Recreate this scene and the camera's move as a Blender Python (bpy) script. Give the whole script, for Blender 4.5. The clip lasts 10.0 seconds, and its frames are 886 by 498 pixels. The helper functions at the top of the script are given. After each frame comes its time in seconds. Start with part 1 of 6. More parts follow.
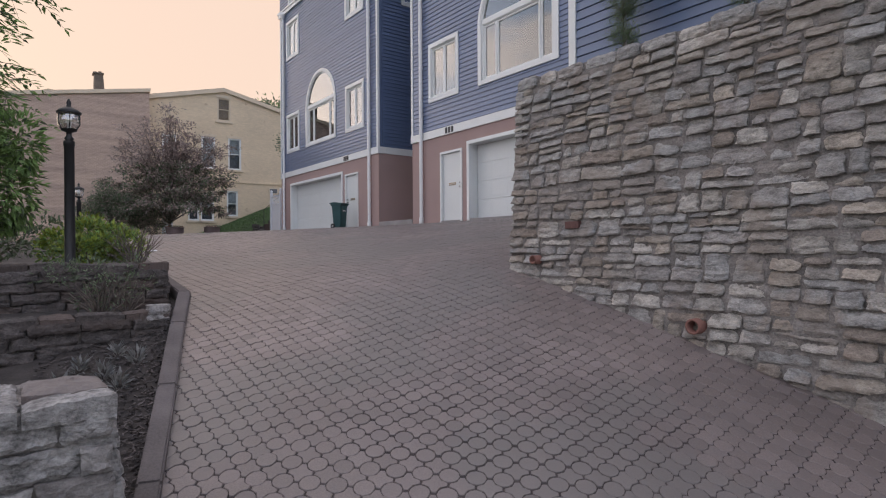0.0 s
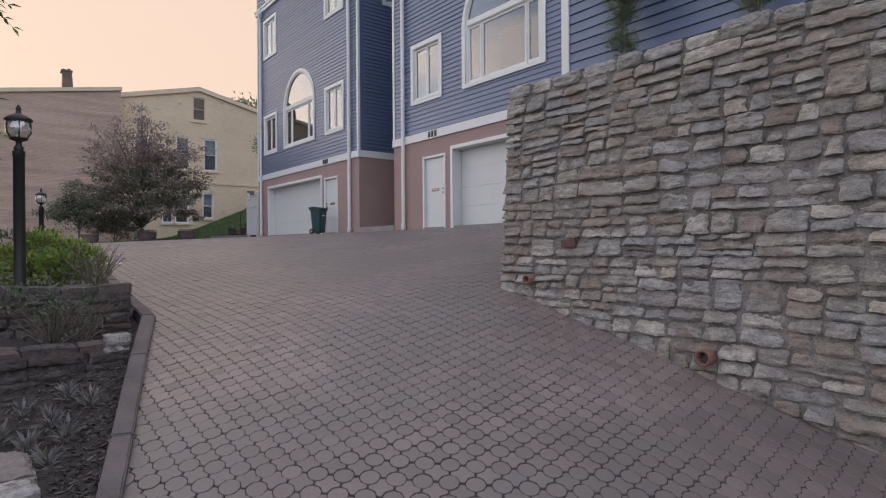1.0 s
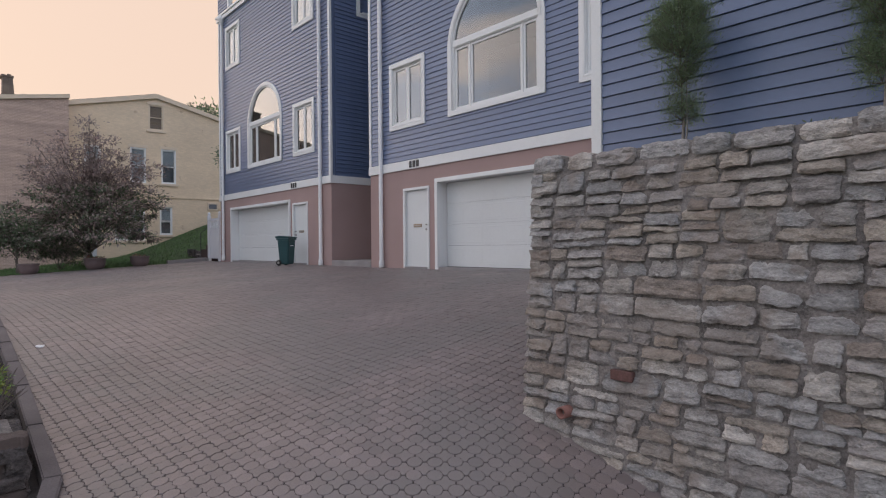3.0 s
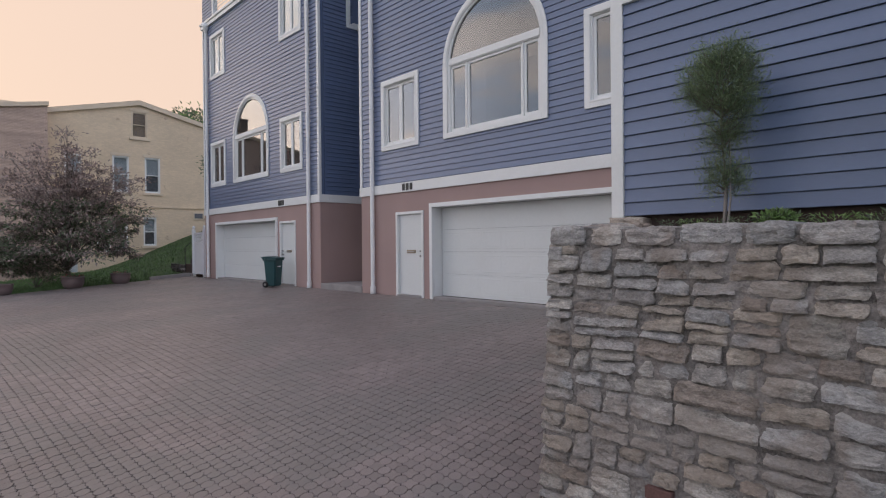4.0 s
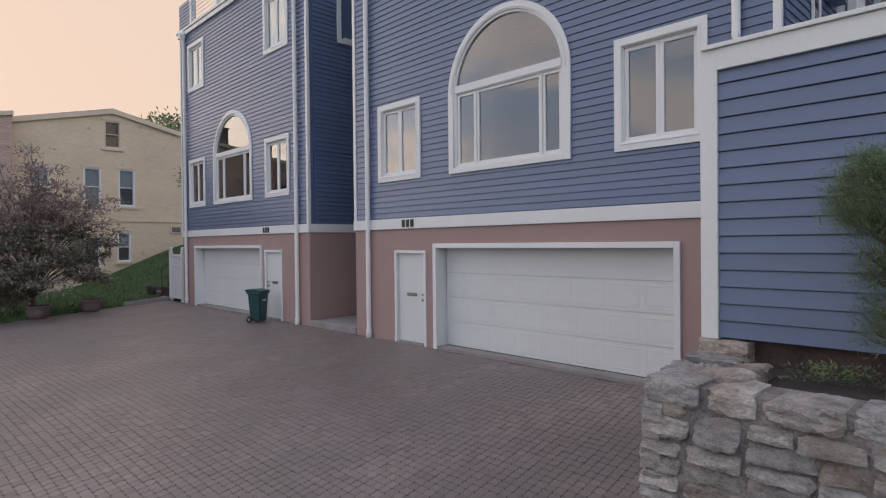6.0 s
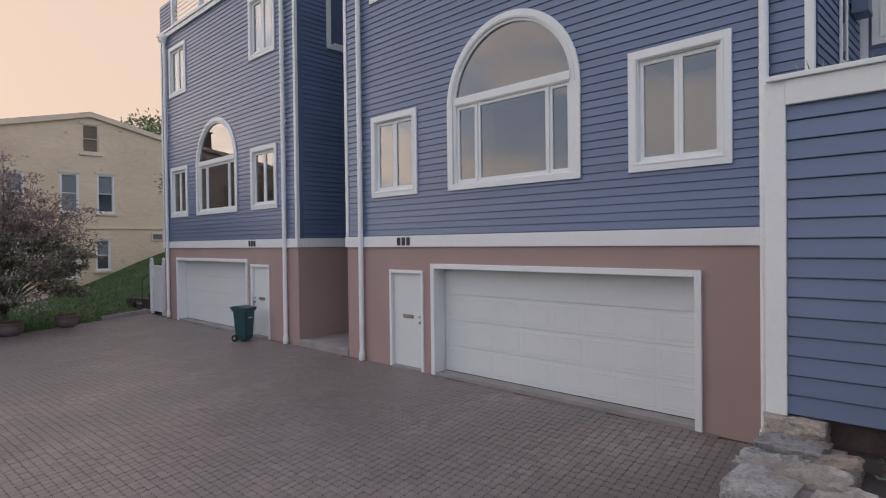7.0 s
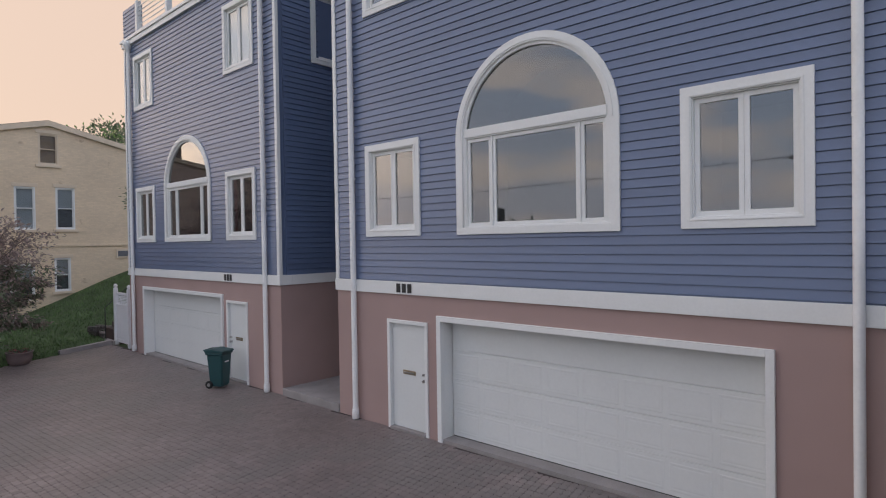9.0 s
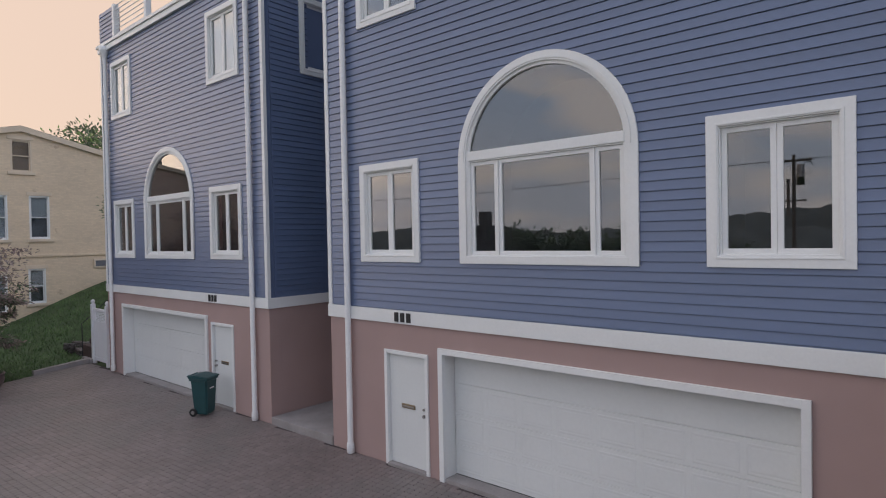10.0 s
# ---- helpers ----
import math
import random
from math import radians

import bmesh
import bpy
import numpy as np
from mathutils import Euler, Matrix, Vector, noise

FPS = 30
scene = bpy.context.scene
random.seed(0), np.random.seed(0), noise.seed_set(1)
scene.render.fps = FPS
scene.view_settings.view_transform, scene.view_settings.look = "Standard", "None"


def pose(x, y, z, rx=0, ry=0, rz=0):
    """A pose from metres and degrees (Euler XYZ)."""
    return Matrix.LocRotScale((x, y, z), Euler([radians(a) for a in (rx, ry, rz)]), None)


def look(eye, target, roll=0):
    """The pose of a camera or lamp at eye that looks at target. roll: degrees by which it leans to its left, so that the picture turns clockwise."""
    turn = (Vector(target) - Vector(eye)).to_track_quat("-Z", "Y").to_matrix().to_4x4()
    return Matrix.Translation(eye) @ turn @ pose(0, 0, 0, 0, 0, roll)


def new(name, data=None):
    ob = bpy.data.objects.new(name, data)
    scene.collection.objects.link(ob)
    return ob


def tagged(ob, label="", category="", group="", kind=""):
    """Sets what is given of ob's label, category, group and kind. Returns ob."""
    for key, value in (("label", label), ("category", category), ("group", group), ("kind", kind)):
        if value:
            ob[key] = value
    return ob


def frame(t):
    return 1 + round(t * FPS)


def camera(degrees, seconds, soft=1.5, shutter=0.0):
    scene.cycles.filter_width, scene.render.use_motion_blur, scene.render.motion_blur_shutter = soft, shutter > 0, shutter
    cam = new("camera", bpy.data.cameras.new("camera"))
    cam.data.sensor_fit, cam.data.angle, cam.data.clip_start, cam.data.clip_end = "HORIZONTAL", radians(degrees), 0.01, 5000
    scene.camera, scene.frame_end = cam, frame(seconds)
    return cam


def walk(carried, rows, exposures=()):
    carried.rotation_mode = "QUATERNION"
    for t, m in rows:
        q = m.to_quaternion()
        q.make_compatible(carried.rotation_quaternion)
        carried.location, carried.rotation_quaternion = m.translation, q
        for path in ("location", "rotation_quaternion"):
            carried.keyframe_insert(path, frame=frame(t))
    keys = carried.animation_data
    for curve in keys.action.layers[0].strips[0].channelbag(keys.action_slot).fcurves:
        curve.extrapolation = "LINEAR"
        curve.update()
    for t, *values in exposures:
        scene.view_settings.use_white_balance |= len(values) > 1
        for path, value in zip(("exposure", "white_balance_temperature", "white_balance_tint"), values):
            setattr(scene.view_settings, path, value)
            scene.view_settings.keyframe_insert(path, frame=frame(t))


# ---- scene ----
cam = camera(74.5, 10.0, soft=1.15)
PATH = [
    (0, (13.235, -10.484, -0.775), (11.623, -9.301, -0.779), -0.4),
    (0.5, (13.123, -10.428, -0.706), (11.534, -9.213, -0.712), -0.4),
    (1, (12.797, -10.271, -0.551), (11.226, -9.032, -0.556), -0.4),
    (1.5, (12.37, -10.077, -0.312), (10.821, -8.811, -0.319), -0.4),
    (2, (11.972, -9.9, -0.032), (10.441, -8.613, -0.038), -0.4),
    (2.5, (11.611, -9.698, 0.278), (10.095, -8.394, 0.27), -0.4),
    (3, (11.304, -9.551, 0.577), (9.802, -8.231, 0.568), -0.5),
    (4.5, (10.369, -8.959, 1.58), (8.897, -7.605, 1.565), -0.6),
    (5, (10.079, -8.855, 1.806), (8.614, -7.493, 1.789), -0.7),
    (5.5, (9.746, -8.756, 2.058), (8.291, -7.384, 2.039), -0.6),
    (7, (8.745, -8.38, 2.715), (7.343, -6.953, 2.692), -0.7),
    (7.5, (8.399, -8.153, 2.929), (7.001, -6.723, 2.907), -0.7),
    (8, (8.033, -7.967, 3.151), (6.644, -6.529, 3.126), -0.9),
    (8.5, (7.646, -7.819, 3.387), (6.277, -6.362, 3.362), -0.8),
    (9, (7.303, -7.736, 3.631), (5.965, -6.25, 3.603), -0.9),
    (9.5, (6.967, -7.607, 3.912), (5.654, -6.099, 3.879), -1.0),
    (10, (6.678, -7.479, 4.139), (5.382, -5.956, 4.104), -1.1),
]
walk(cam, [(t, look(eye, target, roll)) for t, eye, target, roll in PATH], exposures=[(0, 0.54), (1.5, 0.48), (3, 0.46), (5, 0.43), (8, 0.35), (10, 0.36)])

# ---- light ----
SUN_AZ, SUN_EL = radians(206), radians(12)       # direction to the sun, from +x counter-clockwise
world = bpy.data.worlds.new("dusk_sky")
scene.world = world
world.use_nodes = True
wn, wl = world.node_tree.nodes, world.node_tree.links
wn.clear()
w_out = wn.new("ShaderNodeOutputWorld")
w_bg = wn.new("ShaderNodeBackground")
w_sky = wn.new("ShaderNodeTexSky")
w_sky.sky_type, w_sky.sun_disc = "NISHITA", False
w_sky.sun_elevation, w_sky.sun_rotation = SUN_EL, radians(90) - SUN_AZ
w_sky.dust_density, w_sky.air_density = 4.0, 1.6
w_tc = wn.new("ShaderNodeTexCoord")
w_sep = wn.new("ShaderNodeSeparateXYZ")
wl.new(w_tc.outputs["Generated"], w_sep.inputs[0])
# thin overcast: peach towards the sunset, greyer blue overhead and away from it
w_flat = wn.new("ShaderNodeVectorMath")
w_flat.operation = "MULTIPLY"
w_flat.inputs[1].default_value = (1, 1, 0)
w_unit = wn.new("ShaderNodeVectorMath")
w_unit.operation = "NORMALIZE"
w_dot = wn.new("ShaderNodeVectorMath")
w_dot.operation = "DOT_PRODUCT"
w_dot.inputs[1].default_value = (math.cos(radians(158)), math.sin(radians(158)), 0)
wl.new(w_tc.outputs["Generated"], w_flat.inputs[0])
wl.new(w_flat.outputs[0], w_unit.inputs[0])
wl.new(w_unit.outputs[0], w_dot.inputs[0])
w_round = wn.new("ShaderNodeMapRange")
w_round.inputs[1].default_value, w_round.inputs[2].default_value = 0.90, 0.63
wl.new(w_dot.outputs["Value"], w_round.inputs[0])
w_high = wn.new("ShaderNodeMapRange")
w_high.inputs[1].default_value, w_high.inputs[2].default_value = 0.6, 0.95
wl.new(w_sep.outputs[2], w_high.inputs[0])
w_side = wn.new("ShaderNodeMath")
w_side.operation = "MAXIMUM"
wl.new(w_round.outputs[0], w_side.inputs[0])
wl.new(w_high.outputs[0], w_side.inputs[1])
w_cloud = wn.new("ShaderNodeTexNoise")
w_cloud.inputs["Scale"].default_value, w_cloud.inputs["Detail"].default_value = 2.2, 5.0
w_map = wn.new("ShaderNodeMapping")
w_map.inputs["Scale"].default_value = (1.4, 1.4, 5.0)
wl.new(w_tc.outputs["Generated"], w_map.inputs[0])
wl.new(w_map.outputs[0], w_cloud.inputs[0])
w_grey = wn.new("ShaderNodeValToRGB")
w_grey.color_ramp.elements[0].position, w_grey.color_ramp.elements[0].color = 0.44, (0.42, 0.53, 0.75, 1)
w_grey.color_ramp.elements[1].position, w_grey.color_ramp.elements[1].color = 0.56, (0.90, 0.82, 0.84, 1)
wl.new(w_cloud.outputs["Fac"], w_grey.inputs[0])
w_mix = wn.new("ShaderNodeMix")
w_mix.data_type = "RGBA"
wl.new(w_side.outputs[0], w_mix.inputs["Factor"])
w_mix.inputs[6].default_value = (0.715, 0.535, 0.437, 1)
# paler and warmer along the horizon
w_low = wn.new("ShaderNodeMapRange")
w_low.inputs[1].default_value, w_low.inputs[2].default_value, w_low.inputs[3].default_value, w_low.inputs[4].default_value = 0.02, 0.22, 0.4, 0.0
wl.new(w_sep.outputs[2], w_low.inputs[0])
w_rim = wn.new("ShaderNodeMix")
w_rim.data_type = "RGBA"
wl.new(w_low.outputs[0], w_rim.inputs["Factor"])
wl.new(w_grey.outputs[0], w_rim.inputs[6])
w_rim.inputs[7].default_value = (0.80, 0.72, 0.70, 1)
wl.new(w_rim.outputs[2], w_mix.inputs[7])
w_dim = wn.new("ShaderNodeVectorMath")
w_dim.operation = "SCALE"
w_dim.inputs["Scale"].default_value = 0.08
wl.new(w_sky.outputs[0], w_dim.inputs[0])
w_all = wn.new("ShaderNodeMix")
w_all.data_type = "RGBA"
w_all.inputs["Factor"].default_value = 0.9
wl.new(w_dim.outputs[0], w_all.inputs[6])
wl.new(w_mix.outputs[2], w_all.inputs[7])
# a soft glow round the veiled sun, and a sky raised opposite it to lift the walls there
w_sun = wn.new("ShaderNodeVectorMath")
w_sun.operation = "DOT_PRODUCT"
w_sun.inputs[1].default_value = (math.cos(SUN_AZ) * math.cos(SUN_EL), math.sin(SUN_AZ) * math.cos(SUN_EL), math.sin(SUN_EL))
wl.new(w_tc.outputs["Generated"], w_sun.inputs[0])
w_lobe = wn.new("ShaderNodeMapRange")
w_lobe.interpolation_type = "SMOOTHSTEP"
w_lobe.inputs[1].default_value, w_lobe.inputs[2].default_value, w_lobe.inputs[3].default_value, w_lobe.inputs[4].default_value = 0.90, 1.0, 0.0, 0.9
wl.new(w_sun.outputs["Value"], w_lobe.inputs[0])
w_away = wn.new("ShaderNodeMapRange")
w_away.interpolation_type = "SMOOTHSTEP"
w_away.inputs[1].default_value, w_away.inputs[2].default_value, w_away.inputs[3].default_value, w_away.inputs[4].default_value = -0.9, 0.3, 1.2, 1.0
wl.new(w_sun.outputs["Value"], w_away.inputs[0])
w_gain = wn.new("ShaderNodeMath")
w_gain.operation = "ADD"
wl.new(w_lobe.outputs[0], w_gain.inputs[0])
wl.new(w_away.outputs[0], w_gain.inputs[1])
w_lit = wn.new("ShaderNodeVectorMath")
w_lit.operation = "SCALE"
wl.new(w_all.outputs[2], w_lit.inputs[0])
wl.new(w_gain.outputs[0], w_lit.inputs["Scale"])
wl.new(w_lit.outputs[0], w_bg.inputs[0])
w_bg.inputs[1].default_value = 1.0
wl.new(w_bg.outputs[0], w_out.inputs[0])

sun = new("sun", bpy.data.lights.new("sun", "SUN"))
sun.data.energy, sun.data.angle, sun.data.color = 0.26, radians(150), (1.0, 0.87, 0.74)
sun.matrix_world = look((0, 0, 0), (-math.cos(SUN_AZ) * math.cos(SUN_EL), -math.sin(SUN_AZ) * math.cos(SUN_EL), -math.sin(SUN_EL)))


# ---- materials ----
def mat(name, color, rough=0.7, metal=0.0, var=0.12, scale=3.0, fine=40.0, bump=0.15, rand=0.0, hue=None, stretch=(1, 1, 1), spec=None, deep=0.01, bricks=None, peel=None, rough_detail=0.5, detail=3.0, palette=None):
    """A principled material whose colour wanders at a coarse and a fine scale, with relief; rand: shade by piece, hue: a second colour."""
    m = bpy.data.materials.new(name)
    m.use_nodes = True
    n, l = m.node_tree.nodes, m.node_tree.links
    b = n["Principled BSDF"]
    b.inputs["Roughness"].default_value, b.inputs["Metallic"].default_value = rough, metal
    if spec is not None:
        b.inputs["Specular IOR Level"].default_value = spec
    tc, mp = n.new("ShaderNodeTexCoord"), n.new("ShaderNodeMapping")
    geo = n.new("ShaderNodeNewGeometry")
    mp.inputs["Scale"].default_value = stretch
    l.new(geo.outputs["Position"], mp.inputs[0])
    coarse, grain = n.new("ShaderNodeTexNoise"), n.new("ShaderNodeTexNoise")
    for t, s, d in ((coarse, scale, detail + 1), (grain, fine, detail)):
        t.inputs["Scale"].default_value, t.inputs["Detail"].default_value, t.inputs["Roughness"].default_value = s, d, rough_detail
        l.new(mp.outputs[0], t.inputs[0])
    dark = tuple(c * (1 - 2 * var) for c in color)
    lite = tuple(min(1, c * (1 + 2 * var)) for c in color)
    ramp = n.new("ShaderNodeValToRGB")
    ramp.color_ramp.elements[0].position, ramp.color_ramp.elements[0].color = 0.25 if detail < 5 else 0.37, (*dark, 1)
    ramp.color_ramp.elements[1].position, ramp.color_ramp.elements[1].color = 0.75 if detail < 5 else 0.63, (*lite, 1)
    add = n.new("ShaderNodeMath")
    add.operation = "MULTIPLY_ADD"
    add.inputs[1].default_value = 0.6
    half = n.new("ShaderNodeMath")
    half.operation = "MULTIPLY"
    half.inputs[1].default_value = 0.4
    l.new(grain.outputs["Fac"], half.inputs[0])
    l.new(coarse.outputs["Fac"], add.inputs[0])
    l.new(half.outputs[0], add.inputs[2])
    l.new(add.outputs[0], ramp.inputs[0])
    out = ramp.outputs[0]
    if rand or hue or palette:
        oi = n.new("ShaderNodeObjectInfo")
        sm = n.new("ShaderNodeMath")
        sm.operation = "ADD"
        l.new(oi.outputs["Random"], sm.inputs[0])
        l.new(geo.outputs["Random Per Island"], sm.inputs[1])
        fr = n.new("ShaderNodeMath")
        fr.operation = "FRACT"
        l.new(sm.outputs[0], fr.inputs[0])
        if palette:
            pal, pmul = n.new("ShaderNodeValToRGB"), n.new("ShaderNodeMix")
            for k, c in enumerate(palette):
                e = pal.color_ramp.elements[k] if k < 2 else pal.color_ramp.elements.new(k / (len(palette) - 1))
                e.color = (*c, 1)
            pal.color_ramp.elements[1].position = 1 / (len(palette) - 1)
            pal.color_ramp.interpolation = "CONSTANT"
            l.new(fr.outputs[0], pal.inputs[0])
            pmul.data_type, pmul.blend_type = "RGBA", "MULTIPLY"
            pmul.inputs["Factor"].default_value = 1.0
            l.new(out, pmul.inputs[6])
            l.new(pal.outputs[0], pmul.inputs[7])
            out = pmul.outputs[2]
        if hue:
            mx = n.new("ShaderNodeMix")
            mx.data_type = "RGBA"
            pw = n.new("ShaderNodeMath")
            pw.operation = "POWER"
            pw.inputs[1].default_value = 3.0
            l.new(fr.outputs[0], pw.inputs[0])
            l.new(pw.outputs[0], mx.inputs["Factor"])
            l.new(out, mx.inputs[6])
            mx.inputs[7].default_value = (*hue, 1)
            out = mx.outputs[2]
        if rand:
            hs = n.new("ShaderNodeHueSaturation")
            mr = n.new("ShaderNodeMapRange")
            mr.inputs[3].default_value, mr.inputs[4].default_value = 1 - rand, 1 + rand
            sh = n.new("ShaderNodeMath")
            sh.operation = "MULTIPLY"
            sh.inputs[1].default_value = 7.31
            f2 = n.new("ShaderNodeMath")
            f2.operation = "FRACT"
            l.new(fr.outputs[0], sh.inputs[0])
            l.new(sh.outputs[0], f2.inputs[0])
            l.new(f2.outputs[0], mr.inputs[0])
            l.new(mr.outputs[0], hs.inputs["Value"])
            l.new(out, hs.inputs["Color"])
            out = hs.outputs[0]
    height = add.outputs[0]
    if bricks:
        # coursed brickwork on a wall that faces along x: joints in the given colour
        sp, cb, bt = n.new("ShaderNodeSeparateXYZ"), n.new("ShaderNodeCombineXYZ"), n.new("ShaderNodeTexBrick")
        l.new(geo.outputs["Position"], sp.inputs[0])
        l.new(sp.outputs[1], cb.inputs[0])
        l.new(sp.outputs[2], cb.inputs[1])
        l.new(cb.outputs[0], bt.inputs["Vector"])
        bt.inputs["Scale"].default_value, bt.inputs["Mortar Size"].default_value = 1.0, 0.007
        bt.inputs["Brick Width"].default_value, bt.inputs["Row Height"].default_value = 0.215, 0.075
        bt.inputs["Color1"].default_value, bt.inputs["Color2"].default_value = (1, 1, 1, 1), (0.9, 0.9, 0.9, 1)
        bt.inputs["Mortar"].default_value = (bricks, bricks, bricks, 1)
        ml = n.new("ShaderNodeMix")
        ml.data_type, ml.blend_type = "RGBA", "MULTIPLY"
        ml.inputs["Factor"].default_value = 1.0
        l.new(out, ml.inputs[6])
        l.new(bt.outputs["Color"], ml.inputs[7])
        out = ml.outputs[2]
    if peel:
        # flaked or stained patches in a second colour: (colour, scale, threshold, strength)
        pn, pr, pm = n.new("ShaderNodeTexNoise"), n.new("ShaderNodeMapRange"), n.new("ShaderNodeMix")
        pn.inputs["Scale"].default_value, pn.inputs["Detail"].default_value = peel[1], 6.0
        l.new(geo.outputs["Position"], pn.inputs[0])
        pr.inputs[1].default_value, pr.inputs[2].default_value, pr.inputs[4].default_value = peel[2], peel[2] + 0.05, peel[3]
        l.new(pn.outputs["Fac"], pr.inputs[0])
        pm.data_type = "RGBA"
        l.new(pr.outputs[0], pm.inputs["Factor"])
        l.new(out, pm.inputs[6])
        pm.inputs[7].default_value = (*peel[0], 1)
        out = pm.outputs[2]
    l.new(out, b.inputs["Base Color"])
    if bump:
        bp = n.new("ShaderNodeBump")
        bp.inputs["Strength"].default_value, bp.inputs["Distance"].default_value = bump, deep
        l.new(height, bp.inputs["Height"])
        l.new(bp.outputs[0], b.inputs["Normal"])
    return m


def glass(name, tint=(0.7, 0.72, 0.72), facing=0.16):
    """Window glass: clear body under a mirror that strengthens towards grazing sight."""
    m = bpy.data.materials.new(name)
    m.use_nodes = True
    n, l = m.node_tree.nodes, m.node_tree.links
    n.remove(n["Principled BSDF"])
    lw, tr, gl, mx = n.new("ShaderNodeLayerWeight"), n.new("ShaderNodeBsdfTransparent"), n.new("ShaderNodeBsdfGlossy"), n.new("ShaderNodeMixShader")
    lw.inputs[0].default_value = 0.5
    pw, sc = n.new("ShaderNodeMath"), n.new("ShaderNodeMath")
    pw.operation, sc.operation = "POWER", "MULTIPLY_ADD"
    pw.inputs[1].default_value = 4.0
    sc.inputs[1].default_value, sc.inputs[2].default_value = 0.9 - facing, facing
    l.new(lw.outputs["Facing"], pw.inputs[0])
    l.new(pw.outputs[0], sc.inputs[0])
    tr.inputs[0].default_value = (*tint, 1)
    gl.inputs["Roughness"].default_value = 0.0
    l.new(sc.outputs[0], mx.inputs[0])
    l.new(tr.outputs[0], mx.inputs[1])
    l.new(gl.outputs[0], mx.inputs[2])
    l.new(mx.outputs[0], n["Material Output"].inputs[0])
    return m


M_SIDING = mat("blue_siding", (0.104, 0.145, 0.247), 0.4, var=0.06, scale=0.6, fine=60, bump=0.05, rand=0.06, stretch=(0.4, 1, 3), spec=0.75)
M_TRIM = mat("white_trim", (0.735, 0.745, 0.735), 0.45, var=0.03, scale=1.2, fine=30, bump=0.05)
M_STUCCO = mat("pink_stucco", (0.365, 0.258, 0.24), 0.9, var=0.05, scale=0.8, fine=120, bump=0.35)
M_DOOR = mat("white_door_paint", (0.665, 0.685, 0.675), 0.4, var=0.025, scale=0.8, fine=20, bump=0.03)
M_PIPE = mat("white_pipe", (0.78, 0.785, 0.78), 0.4, var=0.05, scale=2, fine=25, bump=0.04)
M_CONC = mat("grey_concrete", (0.27, 0.25, 0.245), 0.9, var=0.14, scale=2.5, fine=60, bump=0.3)
M_KERB = mat("kerb_concrete", (0.128, 0.11, 0.108), 0.9, var=0.22, scale=2.5, fine=60, bump=0.4)
M_PAVER = mat("red_grey_paver", (0.176, 0.142, 0.135), 0.5, var=0.24, scale=0.6, fine=90, bump=0.35, rand=0.12, hue=(0.15, 0.122, 0.118), peel=((0.136, 0.124, 0.117), 0.45, 0.5, 0.55), spec=1.0)
M_JOINT = mat("paver_joint_dirt", (0.058, 0.048, 0.047), 0.95, var=0.42, scale=2.2, fine=25, bump=0.3)
STONE_TONES = [(0.60, 0.58, 0.57), (0.66, 0.63, 0.60), (0.55, 0.55, 0.56), (0.62, 0.59, 0.56), (0.65, 0.59, 0.53), (0.57, 0.56, 0.56), (0.49, 0.43, 0.39), (0.62, 0.60, 0.58), (0.76, 0.73, 0.70), (0.58, 0.53, 0.48), (0.52, 0.50, 0.50), (0.64, 0.61, 0.58)]
M_STONE = mat("limestone", (0.55, 0.532, 0.508), 0.92, var=0.27, scale=7.0, fine=55, bump=0.9, rand=0.15, stretch=(1, 1, 1.9), deep=0.035, peel=((0.25, 0.2, 0.165), 1.6, 0.54, 0.45), rough_detail=0.7, detail=8.0, palette=STONE_TONES)
M_PIER = mat("pale_weathered_stone", (0.285, 0.27, 0.262), 0.9, var=0.34, scale=7.0, fine=42, bump=1.0, rand=0.16, hue=(0.18, 0.15, 0.14), stretch=(1, 1, 1.5), deep=0.03, rough_detail=0.68, detail=7.0)
M_MORTAR = mat("old_mortar", (0.215, 0.195, 0.183), 0.95, var=0.3, scale=5, fine=50, bump=1.0, deep=0.03, rough_detail=0.65, detail=6.0)
M_PSTONE = mat("weathered_planter_stone", (0.098, 0.085, 0.081), 0.92, var=0.36, scale=7.0, fine=42, bump=1.0, rand=0.25, hue=(0.1, 0.075, 0.066), stretch=(1, 1, 1.5), deep=0.03, rough_detail=0.68, detail=7.0)
M_SOIL = mat("dark_soil", (0.05, 0.042, 0.039), 1.0, var=0.3, scale=6, fine=70, bump=0.8)
M_MULCH = mat("mulch_chips", (0.085, 0.072, 0.07), 1.0, var=0.3, scale=12, fine=60, bump=0.5, rand=0.5)
M_YELLOW = mat("yellow_painted_brick", (0.73, 0.59, 0.425), 0.85, var=0.06, scale=0.5, fine=9, bump=0.12, stretch=(1, 1, 1.6), bricks=0.9, peel=((0.36, 0.24, 0.17), 1.3, 0.66, 0.55))
M_BRICK = mat("red_brick", (0.46, 0.345, 0.285), 0.9, var=0.16, scale=0.6, fine=9, bump=0.4, stretch=(1, 0.5, 6), bricks=1.3)
M_OLDCHIMNEY = mat("sooty_brick", (0.17, 0.135, 0.11), 0.95, var=0.25, scale=3, fine=20, bump=0.4)
# red footing brick, its colour darkened to carry the shade under the siding
M_FOOTING = mat("shade_darkened_brick", (0.085, 0.06, 0.053), 0.95, var=0.3, scale=4, fine=30, bump=0.5)
M_CREAM = mat("cream_trim", (0.66, 0.55, 0.42), 0.7, var=0.06, scale=1.5, fine=30, bump=0.1)
M_GRASS = mat("grass_blades", (0.085, 0.15, 0.048), 0.7, var=0.25, scale=1.5, fine=30, bump=0.0, rand=0.35)
M_LAWN = mat("lawn_soil", (0.055, 0.088, 0.032), 0.95, var=0.3, scale=1.5, fine=30, bump=0.5)
